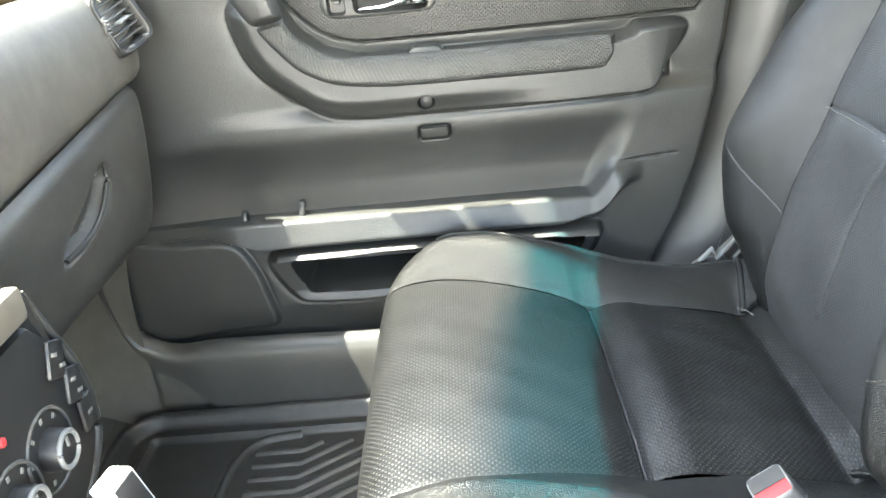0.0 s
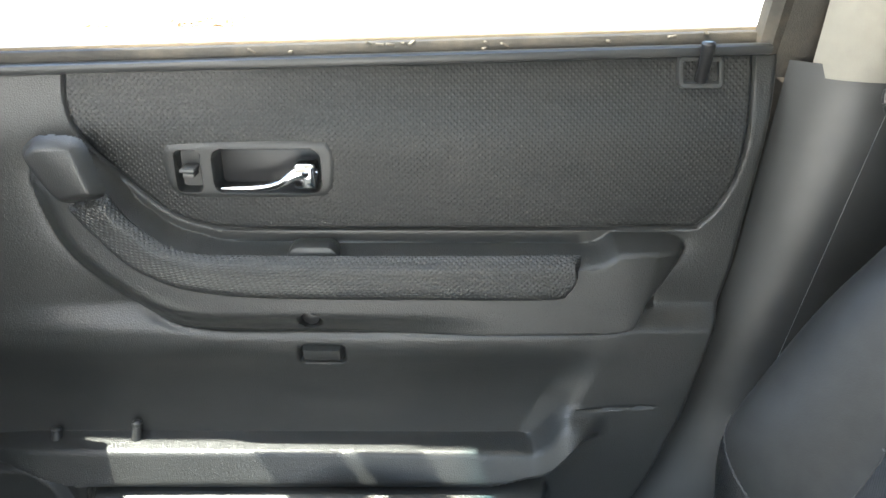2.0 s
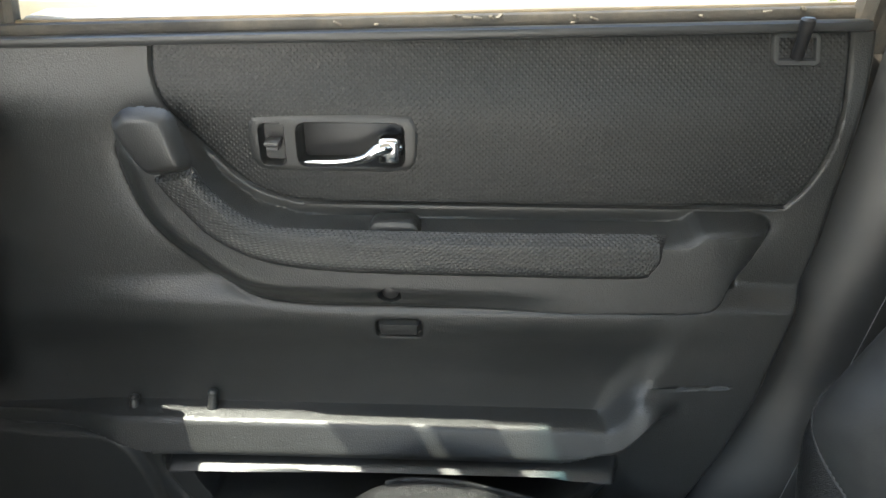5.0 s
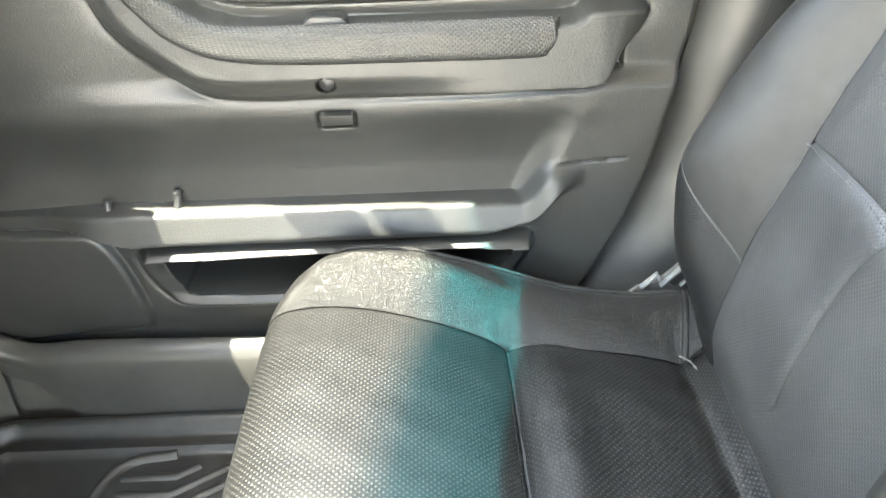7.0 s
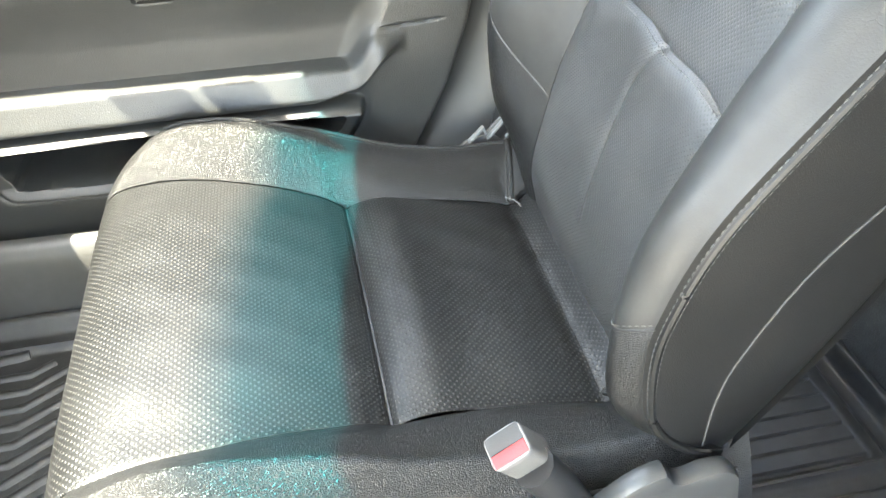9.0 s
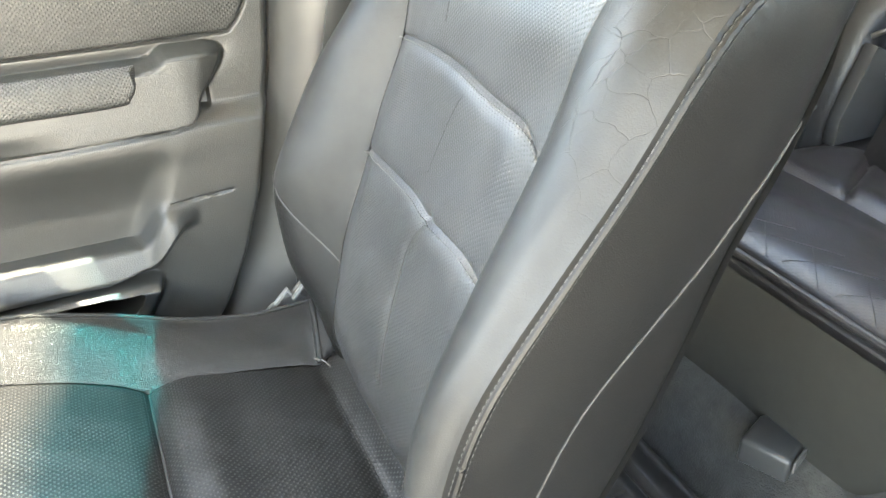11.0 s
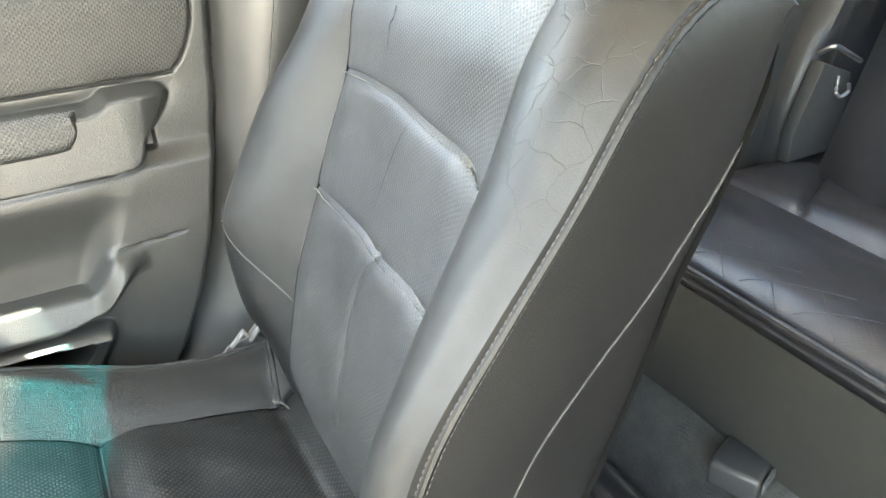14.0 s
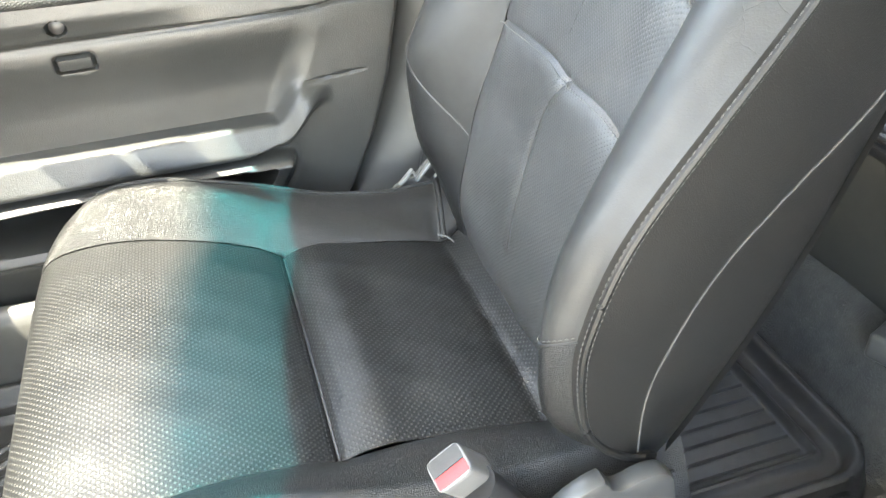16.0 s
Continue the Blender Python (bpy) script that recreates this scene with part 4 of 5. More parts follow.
def back_point(k, s):
    """The backrest's front: k from the base over the shoulder, s across."""
    k, s = np.asarray(k, float), np.asarray(s, float)
    q = np.arange(201)
    xi, zi = np.interp(k, q, BACK_IN[:, 0]), np.interp(k, q, BACK_IN[:, 1])
    xo = np.where(s > 0, np.interp(k, q, BACK_FAR[:, 0]), np.interp(k, q, BACK_OUT[:, 0]))
    zo = np.where(s > 0, np.interp(k, q, BACK_FAR[:, 1]), np.interp(k, q, BACK_OUT[:, 1]))
    d = np.abs(s)
    h = back_half(k, s)
    b = np.clip((d - h) / (1 - h), 0, 1)
    high = step(115, 180, k)
    f = np.sin(b * math.pi / 2) ** 1.25 * (1 - high) + (0.22 * (1 - np.sqrt(np.clip(1 - b ** 2.2, 0, 1))) + 0.78 * b ** 0.92) * high
    x, z = xi + (xo - xi) * f, zi + (zo - zi) * f
    y = s * np.where(s < 0, 1.03, 1.0) * (BACK_W - 0.012 * step(150, 200, k))
    x = x + 0.012 * np.exp(-((1 - d) / 0.05) ** 2) * 1.0                    # rounded outer edge
    x = x + 0.0010 * np.exp(-((d - h) / 0.03) ** 2) * (b <= 0)                     # side seam
    x = x - 0.018 * np.sin(math.pi * b) * step(190, 120, k)
    # panels swell just below their seams
    inner = (b <= 0) * 1.0
    for line, high in ((SEAM_UP, 0.0095), (SEAM_LOW, 0.0085)):
        zl = np.interp(y, line[::-1, 0], line[::-1, 1])
        under = zl - z
        down = np.maximum(under, 0)
        x = x - inner * high * (1 - np.exp(-down / 0.008)) * np.exp(-down / 0.10) * step(1.02, 0.72, d / h)
        x = x + inner * 0.0022 * np.exp(-np.abs(under) / 0.0025)
    near = off_line(SEAM_DOWN, y, z)
    x = x + inner * 0.0022 * np.exp(-(near / 0.005) ** 2)
    z = z + 0.028 * step(150, 185, k) * step(-0.42, 0.42, s) * step(1.12, 0.80, d)
    x = x + 0.0012 * np.sin(z * 48 + y * 20) * np.sin(y * 37)
    return np.stack([x, SEAT_Y + y, z], -1)


BACK_REAR = curve([(0.405, 0.40), (0.445, 0.455), (0.505, 0.560), (0.545, 0.650), (0.580, 0.744), (0.610, 0.800), (0.636, 0.862), (0.645, 0.905), (0.638, 0.938)], 200)


def side_point(k, t, side):
    """The backrest's flank: t from the front edge (0) to the rear edge (1)."""
    front = back_point(k, side * np.ones_like(k))
    rear = np.stack([np.interp(k, np.arange(201), BACK_REAR[:, 0]), SEAT_Y + side * 0.240 + 0 * k, np.interp(k, np.arange(201), BACK_REAR[:, 1])], -1)
    p = front + (rear - front) * t[..., None]
    p[..., 1] += side * (0.006 + 0.007 * step(120, 180, k)) * np.sin(math.pi * t) ** 0.7
    p[..., 1] += side * 0.0009 * np.sin(k * 2.0) * np.exp(-t / 0.09) * step(135, 165, k)
    return p


def passenger_seat():
    seat = thing("passenger_seat", "black leather front passenger seat with perforated centre panels, creased and worn", "car seat")
    xyz = cushion_patch(0, K_CROSS, 0, 170, 90)
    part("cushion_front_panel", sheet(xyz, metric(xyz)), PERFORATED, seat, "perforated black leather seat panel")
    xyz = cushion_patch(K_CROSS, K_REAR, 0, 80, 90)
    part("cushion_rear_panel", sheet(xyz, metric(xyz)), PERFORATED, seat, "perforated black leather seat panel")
    xyz = cushion_patch(K_REAR, 300, 0, 36, 60)
    part("cushion_rear_roll", sheet(xyz, metric(xyz)), PERFORATED, seat)
    for side in (-1, 1):
        xyz = cushion_patch(0, 300, side, 240, 34)
        bolster = part("cushion_bolster", sheet(xyz), LEATHER, seat, "smooth black leather cushion bolster")
        k = np.linspace(0, 300, 200)
        edge = cushion_point(k, side * np.ones_like(k))
        drop = np.linspace(0, 1, 14)
        rows = np.stack([edge + np.array([0, 0, -0.20])[None] * t + np.array([0, side, 0])[None] * (0.014 * math.sin(math.pi * t) ** 0.6 - 0.02 * t) for t in drop], 1)
        rows[..., 2] = np.maximum(rows[..., 2], 0.25)
        rows[..., 2] += 0.002 * np.sin(rows[..., 0] * 90) * np.sin(math.pi * drop)[None]
        rows[..., 1] += side * (0.006 * np.sin(rows[..., 0] * 230 + rows[..., 2] * 60) * step(0.20, 0.27, rows[..., 0]) * np.sin(math.pi * drop)[None])
        part("cushion_side", sheet(rows), LEATHER, seat)
        k = np.linspace(104 if side > 0 else 62, 292, 150)
        rope = cushion_point(k, np.where(side > 0, 1.0, -0.955) + 0 * k) + np.array([0, side * 0.001, 0.001])
        part("edge_piping", tube(rope, 0.0028, 8), LEATHER, seat)
        part("edge_stitching", merge(stitches(rope + np.array([0, -side * 0.007, 0.0000]), 0.0035, 0.0025, 0.0005), stitches(rope + np.array([0, side * 0.0055, -0.0030]), 0.0035, 0.0025, 0.0005)), THREAD, seat, "pale grey twin stitching")
    for side in (-1,):
        c = np.linspace(0, 1, 40)
        e = cushion_half(np.full(40, 80.0))
        nose = cushion_point(86 - 66 * c ** 1.3, side * (e + (0.985 - e) * np.sin(c * math.pi / 2) ** 1.2))
        part("nose_piping", tube(nose + np.array([-0.001, 0, 0.0012]), 0.0024, 8), LEATHER, seat)
        part("nose_stitching", stitches(nose[12:] + np.array([0.002, -side * 0.007, 0.0008]), 0.003, 0.003, 0.0005), THREAD, seat)
    s = np.linspace(-1, 1, 60) * cushion_half(np.array([K_CROSS]))[0]
    part("cross_welt", tube(cushion_point(np.full(60, float(K_CROSS)), s) + np.array([0, 0, 0.0005]), 0.0018, 6), BLACK, seat)
    # cross seam and side seam threads
    s = np.linspace(-1, 1, 40) * cushion_half(np.array([K_CROSS]))[0]
    part("cross_seam", stitches(cushion_point(np.full(40, K_CROSS - 2.0), s) + np.array([0, 0, 0.001]), 0.003, 0.003, 0.0004), BLACK, seat)
    # folded corner piece where the bolster meets the backrest
    for side in (-1, 1):
        fold = curve([(0.349, SEAT_Y + side * 0.160, 0.432), (0.353, SEAT_Y + side * 0.178, 0.447), (0.357, SEAT_Y + side * 0.198, 0.461), (0.362, SEAT_Y + side * 0.222, 0.470), (0.366, SEAT_Y + side * 0.245, 0.468)], 24)
        part("corner_piping", tube(fold, 0.0042, 10), LEATHER, seat)
        flap = np.array([[p + (Vector((0.405, SEAT_Y + side * (0.165 + 0.03 * i / 24), 0.478)) - Vector(p)) * t for t in np.linspace(0, 1, 10)] for i, p in enumerate(fold)])
        flap[..., 2] += 0.007 * np.sin(np.linspace(0, math.pi, 10))[None]
        part("corner_flap", sheet(flap), LEATHER, seat, "folded smooth leather corner")
        part("corner_stitching", stitches(fold + np.array([-0.006, 0, 0.001]), 0.0035, 0.0025, 0.0007), THREAD, seat)
    part("torn_seam", stitches(curve([(0.343, SEAT_Y + 0.166, 0.436), (0.352, SEAT_Y + 0.155, 0.437), (0.357, SEAT_Y + 0.138, 0.437)], 12), 0.009, 0.001, 0.0016), PIPING, seat, "frayed pale seam threads")
    part("cushion_pan", box((-0.10, 0.56, 0.22), (0.42, 1.00, 0.40), 0.02), BLACK, seat)
    for x in (-0.05, 0.33):
        for y in (0.58, 0.97):
            part("seat_foot", box((x - 0.03, y - 0.02, 0.19), (x + 0.03, y + 0.02, 0.24), 0.006), STEEL, seat)

    # backrest
    k = np.linspace(0, 200, 260)
    # three panels that meet along the curved seams
    across = np.sin(np.linspace(-1, 1, 150) * math.pi / 2) * 0.3 + np.linspace(-1, 1, 150) * 0.7
    at_seam = []
    for line in (SEAM_LOW, SEAM_UP):
        zl = np.interp(across * np.where(across < 0, 0.587, 0.545) * BACK_W, line[::-1, 0], line[::-1, 1])
        at_seam.append(np.interp(zl, BACK_IN[:160, 1], np.arange(160)))
    zero = np.zeros(150)
    for name, lo, hi, n in (("lower_back_panel", zero, at_seam[0], 120), ("middle_back_panel", at_seam[0], at_seam[1], 80), ("upper_back_panel", at_seam[1], zero + 200, 130)):
        c = np.linspace(0, 1, n)
        c = (1 - (1 - c) ** 1.5)[:, None] if lo is zero else (c + 0.10 * np.sin(2 * math.pi * c) * -1)[:, None]
        kk = lo[None] + (hi - lo)[None] * c
        xyz = back_point(kk, across[None] * 0.9995 * back_half(kk, across[None]))
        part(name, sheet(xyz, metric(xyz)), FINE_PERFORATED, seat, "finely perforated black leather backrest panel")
    for side in (-1, 1):
        # upper piece and darker lower piece, which meet along a slanting seam
        lanes = (np.linspace(0, 1, 56) ** 1.4)[None]
        inner = np.interp(0.560, BACK_IN[:160, 1], np.arange(160)) if side < 0 else np.interp(0.580, BACK_IN[:160, 1], np.arange(160))
        outer = np.interp(0.612, BACK_OUT[30:160, 1], np.arange(30, 160)) if side < 0 else np.interp(0.685, BACK_FAR[30:160, 1], np.arange(30, 160))
        seam_k = inner + (outer - inner) * lanes
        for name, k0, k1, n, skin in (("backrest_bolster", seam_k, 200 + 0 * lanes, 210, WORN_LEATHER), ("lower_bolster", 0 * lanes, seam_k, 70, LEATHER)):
            kk = k0 + (k1 - k0) * np.linspace(0, 1, n)[:, None]
            h = back_half(kk, side)
            part(name, sheet(back_point(kk, side * (1.0005 * h + (1 - 1.0005 * h) * lanes))), skin, seat, "creased smooth leather backrest bolster" if n > 100 else "plain dark leather foot of the bolster")
        h = back_half(seam_k, side)
        seam = back_point(seam_k, side * (h + (1 - h) * lanes))[0]
        part("bolster_seam", tube(seam + np.array([0.0004, 0, 0]), 0.0011, 6), BLACK, seat)
        part("bolster_stitching", stitches(seam + np.array([-0.0012, 0, 0.004]), 0.0030, 0.0022, 0.0006), THREAD, seat)
        t = np.linspace(0, 1, 30)
        xyz = side_point(k[:, None] + 0 * t[None], t[None] + 0 * k[:, None], side)
        part("backrest_side", sheet(xyz), VINYL, seat, "smooth dark vinyl backrest side")
        kk = np.linspace(4, 197, 170)
        for t0 in (0.025, 0.075):
            part("edge_stitching", stitches(side_point(kk, np.full_like(kk, t0), side) + np.array([0, side * 0.0010, 0]), 0.0034, 0.0024, 0.00055), THREAD, seat, "pale grey twin stitching")
        part("edge_piping", tube(side_point(kk, np.full_like(kk, 0.05), side), 0.0036, 8), VINYL, seat)
        part("edge_seam", tube(side_point(kk, np.full_like(kk, 0.037), side) + np.array([0, side * 0.0004, 0]), 0.0010, 6), BLACK, seat)
        pipe = curve([(0.640, 0.852), (0.612, 0.822), (0.590, 0.794), (0.553, 0.748), (0.499, 0.700), (0.444, 0.640), (0.408, 0.570), (0.394, 0.524), (0.392, 0.463)], 60)
        kk, tt = np.meshgrid(np.linspace(0, 200, 201), np.linspace(0, 1, 101), indexing="ij")
        flank = side_point(kk, tt, side)
        line = []
        for x, z in pipe:
            i, j = np.unravel_index(np.argmin((flank[..., 0] - x) ** 2 + (flank[..., 2] - z) ** 2), kk.shape)
            line.append((x, flank[i, j, 1] + side * 0.0008, z))
        part("side_piping", tube(line, 0.0010, 8), DARK_THREAD, seat, "thin pale piping on the backrest side")
    crest = back_point(np.full(60, 200.0), np.linspace(-1, 1, 60))
    rear_top = np.stack([np.full(60, 0.638), SEAT_Y + np.linspace(-0.246, 0.246, 60), np.interp(np.abs(np.linspace(-1, 1, 60)), [0, 0.6, 1], [0.975, 0.97, 0.945])], -1)
    rear = [crest + (rear_top - crest) * t for t in np.linspace(0, 1, 4)]
    for i in range(190, -1, -10):
        rear.append(np.stack([np.full(60, BACK_REAR[i, 0]) + 0.012 * (1 - np.linspace(-1, 1, 60) ** 4), SEAT_Y + np.linspace(-0.246, 0.246, 60), np.full(60, BACK_REAR[i, 1])], -1))
    part("backrest_rear", sheet(np.array(rear)), VINYL, seat, "dark vinyl backrest rear")
    for side in (-1, 1):
        kk = np.linspace(2, 198, 300)
        part("panel_seam", tube(back_point(kk, side * 1.0006 * back_half(kk, side)) + np.array([0.0002, 0, 0]), 0.0007, 6), BLACK, seat)
    # seam threads on the front panel
    for line in (SEAM_UP, SEAM_LOW):
        y, z = line[:, 0], line[:, 1]
        kz = np.interp(z, BACK_IN[:160, 1], np.arange(160))
        part("panel_stitching", stitches(back_point(kz - 0.9, y / BACK_W) + np.array([-0.0022, 0, 0.0012]), 0.0030, 0.0018, 0.0009), PIPING, seat, "pale panel stitching")
    y, z = SEAM_DOWN[:, 0], SEAM_DOWN[:, 1]
    kz = np.interp(z, BACK_IN[:160, 1], np.arange(160))
    part("panel_seam", tube(back_point(kz, y / BACK_W) + np.array([-0.0002, 0, 0]), 0.0005, 6), DARK_THREAD, seat)
    for name, pts, r, skin in (("panel_crease", [(-0.030, 0.828), (-0.018, 0.800), (-0.010, 0.770), (-0.006, 0.745)], 0.0004, BLACK), ("tear", [(0.052, 0.908), (0.050, 0.898), (0.054, 0.893), (0.052, 0.885)], 0.0010, BLACK),
                               ("scuff", [(0.052, 0.884), (0.050, 0.874), (0.049, 0.866)], 0.0006, DARK_THREAD)):
        line = curve(pts, 14)
        part(name, tube(back_point(np.interp(line[:, 1], BACK_IN[:160, 1], np.arange(160)), line[:, 0] / BACK_W), r, 6), skin, seat)
    # headrest
    head = bmesh.new()
    bmesh.ops.create_uvsphere(head, u_segments=48, v_segments=32, radius=1)
    for v in head.verts:
        a, b, c = v.co
        q = lambda t, e: math.copysign(abs(t) ** e, t)
        hx, hy, hz = 0.037 * q(a, 0.40), 0.150 * q(b, 0.26), 0.095 * q(c, 0.24)
        if hx < 0:
            hx -= 0.014 * (1 - (hy / 0.145) ** 2)
        v.co = Vector((0.653 + hx + 0.22 * hz, SEAT_Y - 0.014 + hy, 1.088 + hz))
    rest = part("headrest", head, HEAD_LEATHER, seat, "black leather headrest")
    for side in (-1, 1):
        for off in (0.106, 0.115):
            seam = []
            for a in np.linspace(-0.95, 0.6, 24):
                hz, hy = 0.095 * a, side * off
                c = math.copysign(abs(a) ** (1 / 0.24), a)
                b = (off / 0.150) ** (1 / 0.26)
                hx = -0.037 * max(1 - b * b - c * c, 0.0) ** 0.20 - 0.014 * (1 - (hy / 0.145) ** 2)
                seam.append((0.6525 + hx + 0.22 * hz, SEAT_Y - 0.014 + hy, 1.088 + hz))
            part("headrest_seam", stitches(np.array(seam), 0.0034, 0.0024, 0.0007), DARK_THREAD, rest)
    for y in (-0.065, 0.065):
        part("headrest_post", tube([(0.632, SEAT_Y + y, 0.97), (0.650, SEAT_Y + y, 1.06)], 0.006, 12), STEEL, seat, "steel headrest post")
    # hinge cover at the near side
    cover = curve([(0.285, 0.440), (0.315, 0.468), (0.343, 0.480), (0.351, 0.468), (0.362, 0.464), (0.380, 0.470), (0.400, 0.468), (0.412, 0.448), (0.405, 0.40), (0.30, 0.38)], 40)
    part("hinge_cover", prism(cover, 0.487, 0.507, "y", 0.005), TRIM_SMOOTH, seat, "smooth grey recliner hinge cover")
    plate = [(0.300, 0.425), (0.322, 0.447), (0.348, 0.455), (0.378, 0.486), (0.386, 0.480), (0.396, 0.462), (0.400, 0.425)]
    bracket = part("hinge_bracket", prism(plate, 1.070, 1.076, "y", 0.0012), BUCKLE_GREY, seat, "bare grey recliner bracket")
    part("bracket_slot", turned(box((-0.006, -0.0015, -0.017), (0.006, 0.0015, 0.017), 0.001), pose(0.376, 1.0690, 0.464, 0, 40, 0)), BLACK, bracket, "dark slot in the bracket")
    part("bracket_edge", merge(turned(box((-0.0018, -0.005, -0.024), (0.0018, 0.003, 0.022), 0.001), pose(0.3665, 1.068, 0.468, 0, 41, 0)),
                               turned(box((-0.0014, -0.004, -0.014), (0.0014, 0.003, 0.013), 0.001), pose(0.385, 1.067, 0.460, 0, 40, 0))), PALE_GREY, bracket, "worn pale bracket edge")
    part("bracket_prong", merge(turned(box((-0.002, -0.004, -0.014), (0.002, 0.004, 0.014), 0.001), pose(0.335, 1.066, 0.459, 0, 44, 0)),
                                turned(box((-0.0016, -0.004, -0.006), (0.0016, 0.004, 0.006), 0.0008), pose(0.346, 1.066, 0.4645, 0, -25, 0))), PALE_GREY, bracket, "pale bent prong")
    return seat


passenger_seat()


def buckle():
    b = thing("belt_buckle", "grey seat belt buckle with a red release button beside the seat", "belt buckle")
    m = pose(0.217, 0.503, 0.534, 14, -35, 0) @ Matrix.Diagonal((0.82, 0.82, 0.82, 1))
    part("body", turned(box((-0.0195, -0.0165, -0.060), (0.0195, 0.0165, -0.001), 0.007, 4), m), BUCKLE_GREY, b)
    rim = [Vector((0.0182 * math.copysign(abs(math.cos(a)) ** 0.3, math.cos(a)), 0.0152 * math.copysign(abs(math.sin(a)) ** 0.3, math.sin(a)), -0.0012)) for a in np.linspace(0, 2 * math.pi, 61)]
    part("end_frame", turned(tube(rim, 0.0017, 8), m), PALE_RIM, b, "pale worn rim")
    part("release_button", turned(box((-0.0178, -0.0148, -0.004), (0.0178, -0.0020, 0.0012), 0.0015), m), RED, b, "red release button")
    part("slot", turned(box((-0.0178, -0.0015, -0.004), (0.0178, 0.0150, 0.0007), 0.0003), m), SLOT, b)
    part("stalk", tube(curve([(0.238, 0.500, 0.508), (0.262, 0.50, 0.470), (0.285, 0.505, 0.41), (0.30, 0.52, 0.28)], 14), 0.017, 12), BLACK, b, "black buckle stalk")


buckle()

# ---- front footwell ----


def floor_mat(name, x0, x1, y0, y1, z, chevrons, label):
    mat = thing(name, label, "floor mat")
    def height(x, y):
        r = 0.07
        qx, qy = np.abs(x - (x0 + x1) / 2) - (x1 - x0) / 2 + r, np.abs(y - (y0 + y1) / 2) - (y1 - y0) / 2 + r
        d = r - np.hypot(np.maximum(qx, 0), np.maximum(qy, 0)) - np.minimum(np.maximum(qx, qy), 0)
        h = 0.022 * step(0.028, 0.012, d) + 0.010 * np.exp(-((d - 0.055) / 0.006) ** 2)
        return z + h - 0.045 * step(0.005, -0.009, d)
    n, m = int((x1 - x0) / 0.0035), int((y1 - y0) / 0.0035)
    x, y = np.meshgrid(np.linspace(x0, x1, n), np.linspace(y0, y1, m), indexing="ij")
    part("tray", sheet(np.stack([x, y, height(x, y)], -1)), RUBBER, mat)
    if chevrons:
        for i in range(16):
            a = y0 + 0.035 + 0.030 * i
            top = min(a + 0.10, y1 - 0.085)
            if a < y1 - 0.095:
                bend = [(-0.365, a, z - 0.0070), (-0.292, a, z - 0.0070), (-0.292 + (top - a) / 0.65, top, z - 0.0070)]
                part("rib", tube(bend, 0.0105, 10), RUBBER, mat)
        part("ridge", tube(curve([(-0.30, 1.035, z - 0.004), (-0.365, 1.02, z - 0.004), (-0.395, 0.96, z - 0.004), (-0.402, 0.82, z - 0.004), (-0.415, 0.62, z - 0.004)], 30), 0.011, 10), RUBBER, mat)
    else:
        for i in range(14):
            a = y0 + 0.075 + 0.024 * i
            if a < y1 - 0.06:
                part("rib", tube([(x0 + 0.07, a, z + 0.001), (x1 - 0.07, a, z + 0.001)], 0.0045, 6), RUBBER, mat)
    return mat


floor_mat("front_floor_mat", -0.60, -0.07, 0.60, 1.098, 0.218, True, "black rubber front floor mat with chevron ribs")
floor_mat("rear_floor_mat", 0.36, 0.770, 0.560, 1.02, 0.222, False, "black ribbed rubber rear floor mat with a raised rim")

# ---- dashboard ----
DASH = curve([(-0.95, 0.915), (-0.75, 0.903), (-0.56, 0.900), (-0.505, 0.903), (-0.482, 0.917), (-0.462, 0.919), (-0.446, 0.905), (-0.434, 0.875), (-0.428, 0.84), (-0.430, 0.805), (-0.442, 0.789), (-0.452, 0.785), (-0.462, 0.770), (-0.470, 0.735)], 90)


def dashboard():
    dash = thing("dashboard", "dark grey grained plastic dashboard, dusty on top, with a glovebox", "dashboard")
    ys = np.linspace(-0.29, 1.135, 90)
    rows = []
    for y in ys:
        round_off = 0.02 * step(1.08, 1.14, y)
        fall = 0.10 * min(max(1.06 - y, 0.0), 0.45)
        rows.append([(x - round_off * step(-0.7, -0.45, x) - 0.006 * math.sin(y * 3), y, z - fall * step(0.87, 0.79, z) * step(-0.60, -0.48, x)) for x, z in DASH])
    part("upper_pad", sheet(np.array(rows)), DASH_SKIN, dash, "grained upper dashboard pad")
    glove = curve([(-0.448, 0.784), (-0.438, 0.774), (-0.436, 0.755), (-0.440, 0.70), (-0.450, 0.63), (-0.466, 0.58), (-0.50, 0.555), (-0.56, 0.545)], 60)
    rows = []
    for y in np.linspace(0.48, 1.13, 130):
        row = []
        for x, z in glove:
            gx = x
            d = inside(HANDLE_POLY, np.array([y]), np.array([z]))[0]
            gx -= 0.020 * float(step(0.004, -0.010, d))
            gx -= 0.05 * float(step(1.05, 1.13, y)) ** 2
            row.append((gx, y, z - 0.10 * min(max(1.06 - y, 0.0), 0.45) * float(step(0.68, 0.78, z))))
        rows.append(row)
    box_lid = part("glovebox_lid", sheet(np.array(rows)), GLOVE, dash, "grey glovebox lid with a recessed handle")
    part("handle_lip", tube(curve([(-0.441, 0.925, 0.733), (-0.443, 0.932, 0.705), (-0.446, 0.905, 0.672), (-0.449, 0.86, 0.655), (-0.452, 0.80, 0.652)], 24), 0.0035, 8), TRIM_SMOOTH, box_lid)
    part("lock", turned(disc_stack([(0.007, 0), (0.007, 0.004), (0.005, 0.005)], 18), pose(-0.447, 0.905, 0.722, 0, 90, 0)), STEEL, box_lid, "small glovebox lock")
    part("underside", box((-1.0, 0.55, 0.535), (-0.53, 1.13, 0.555), 0.006), BLACK, dash)


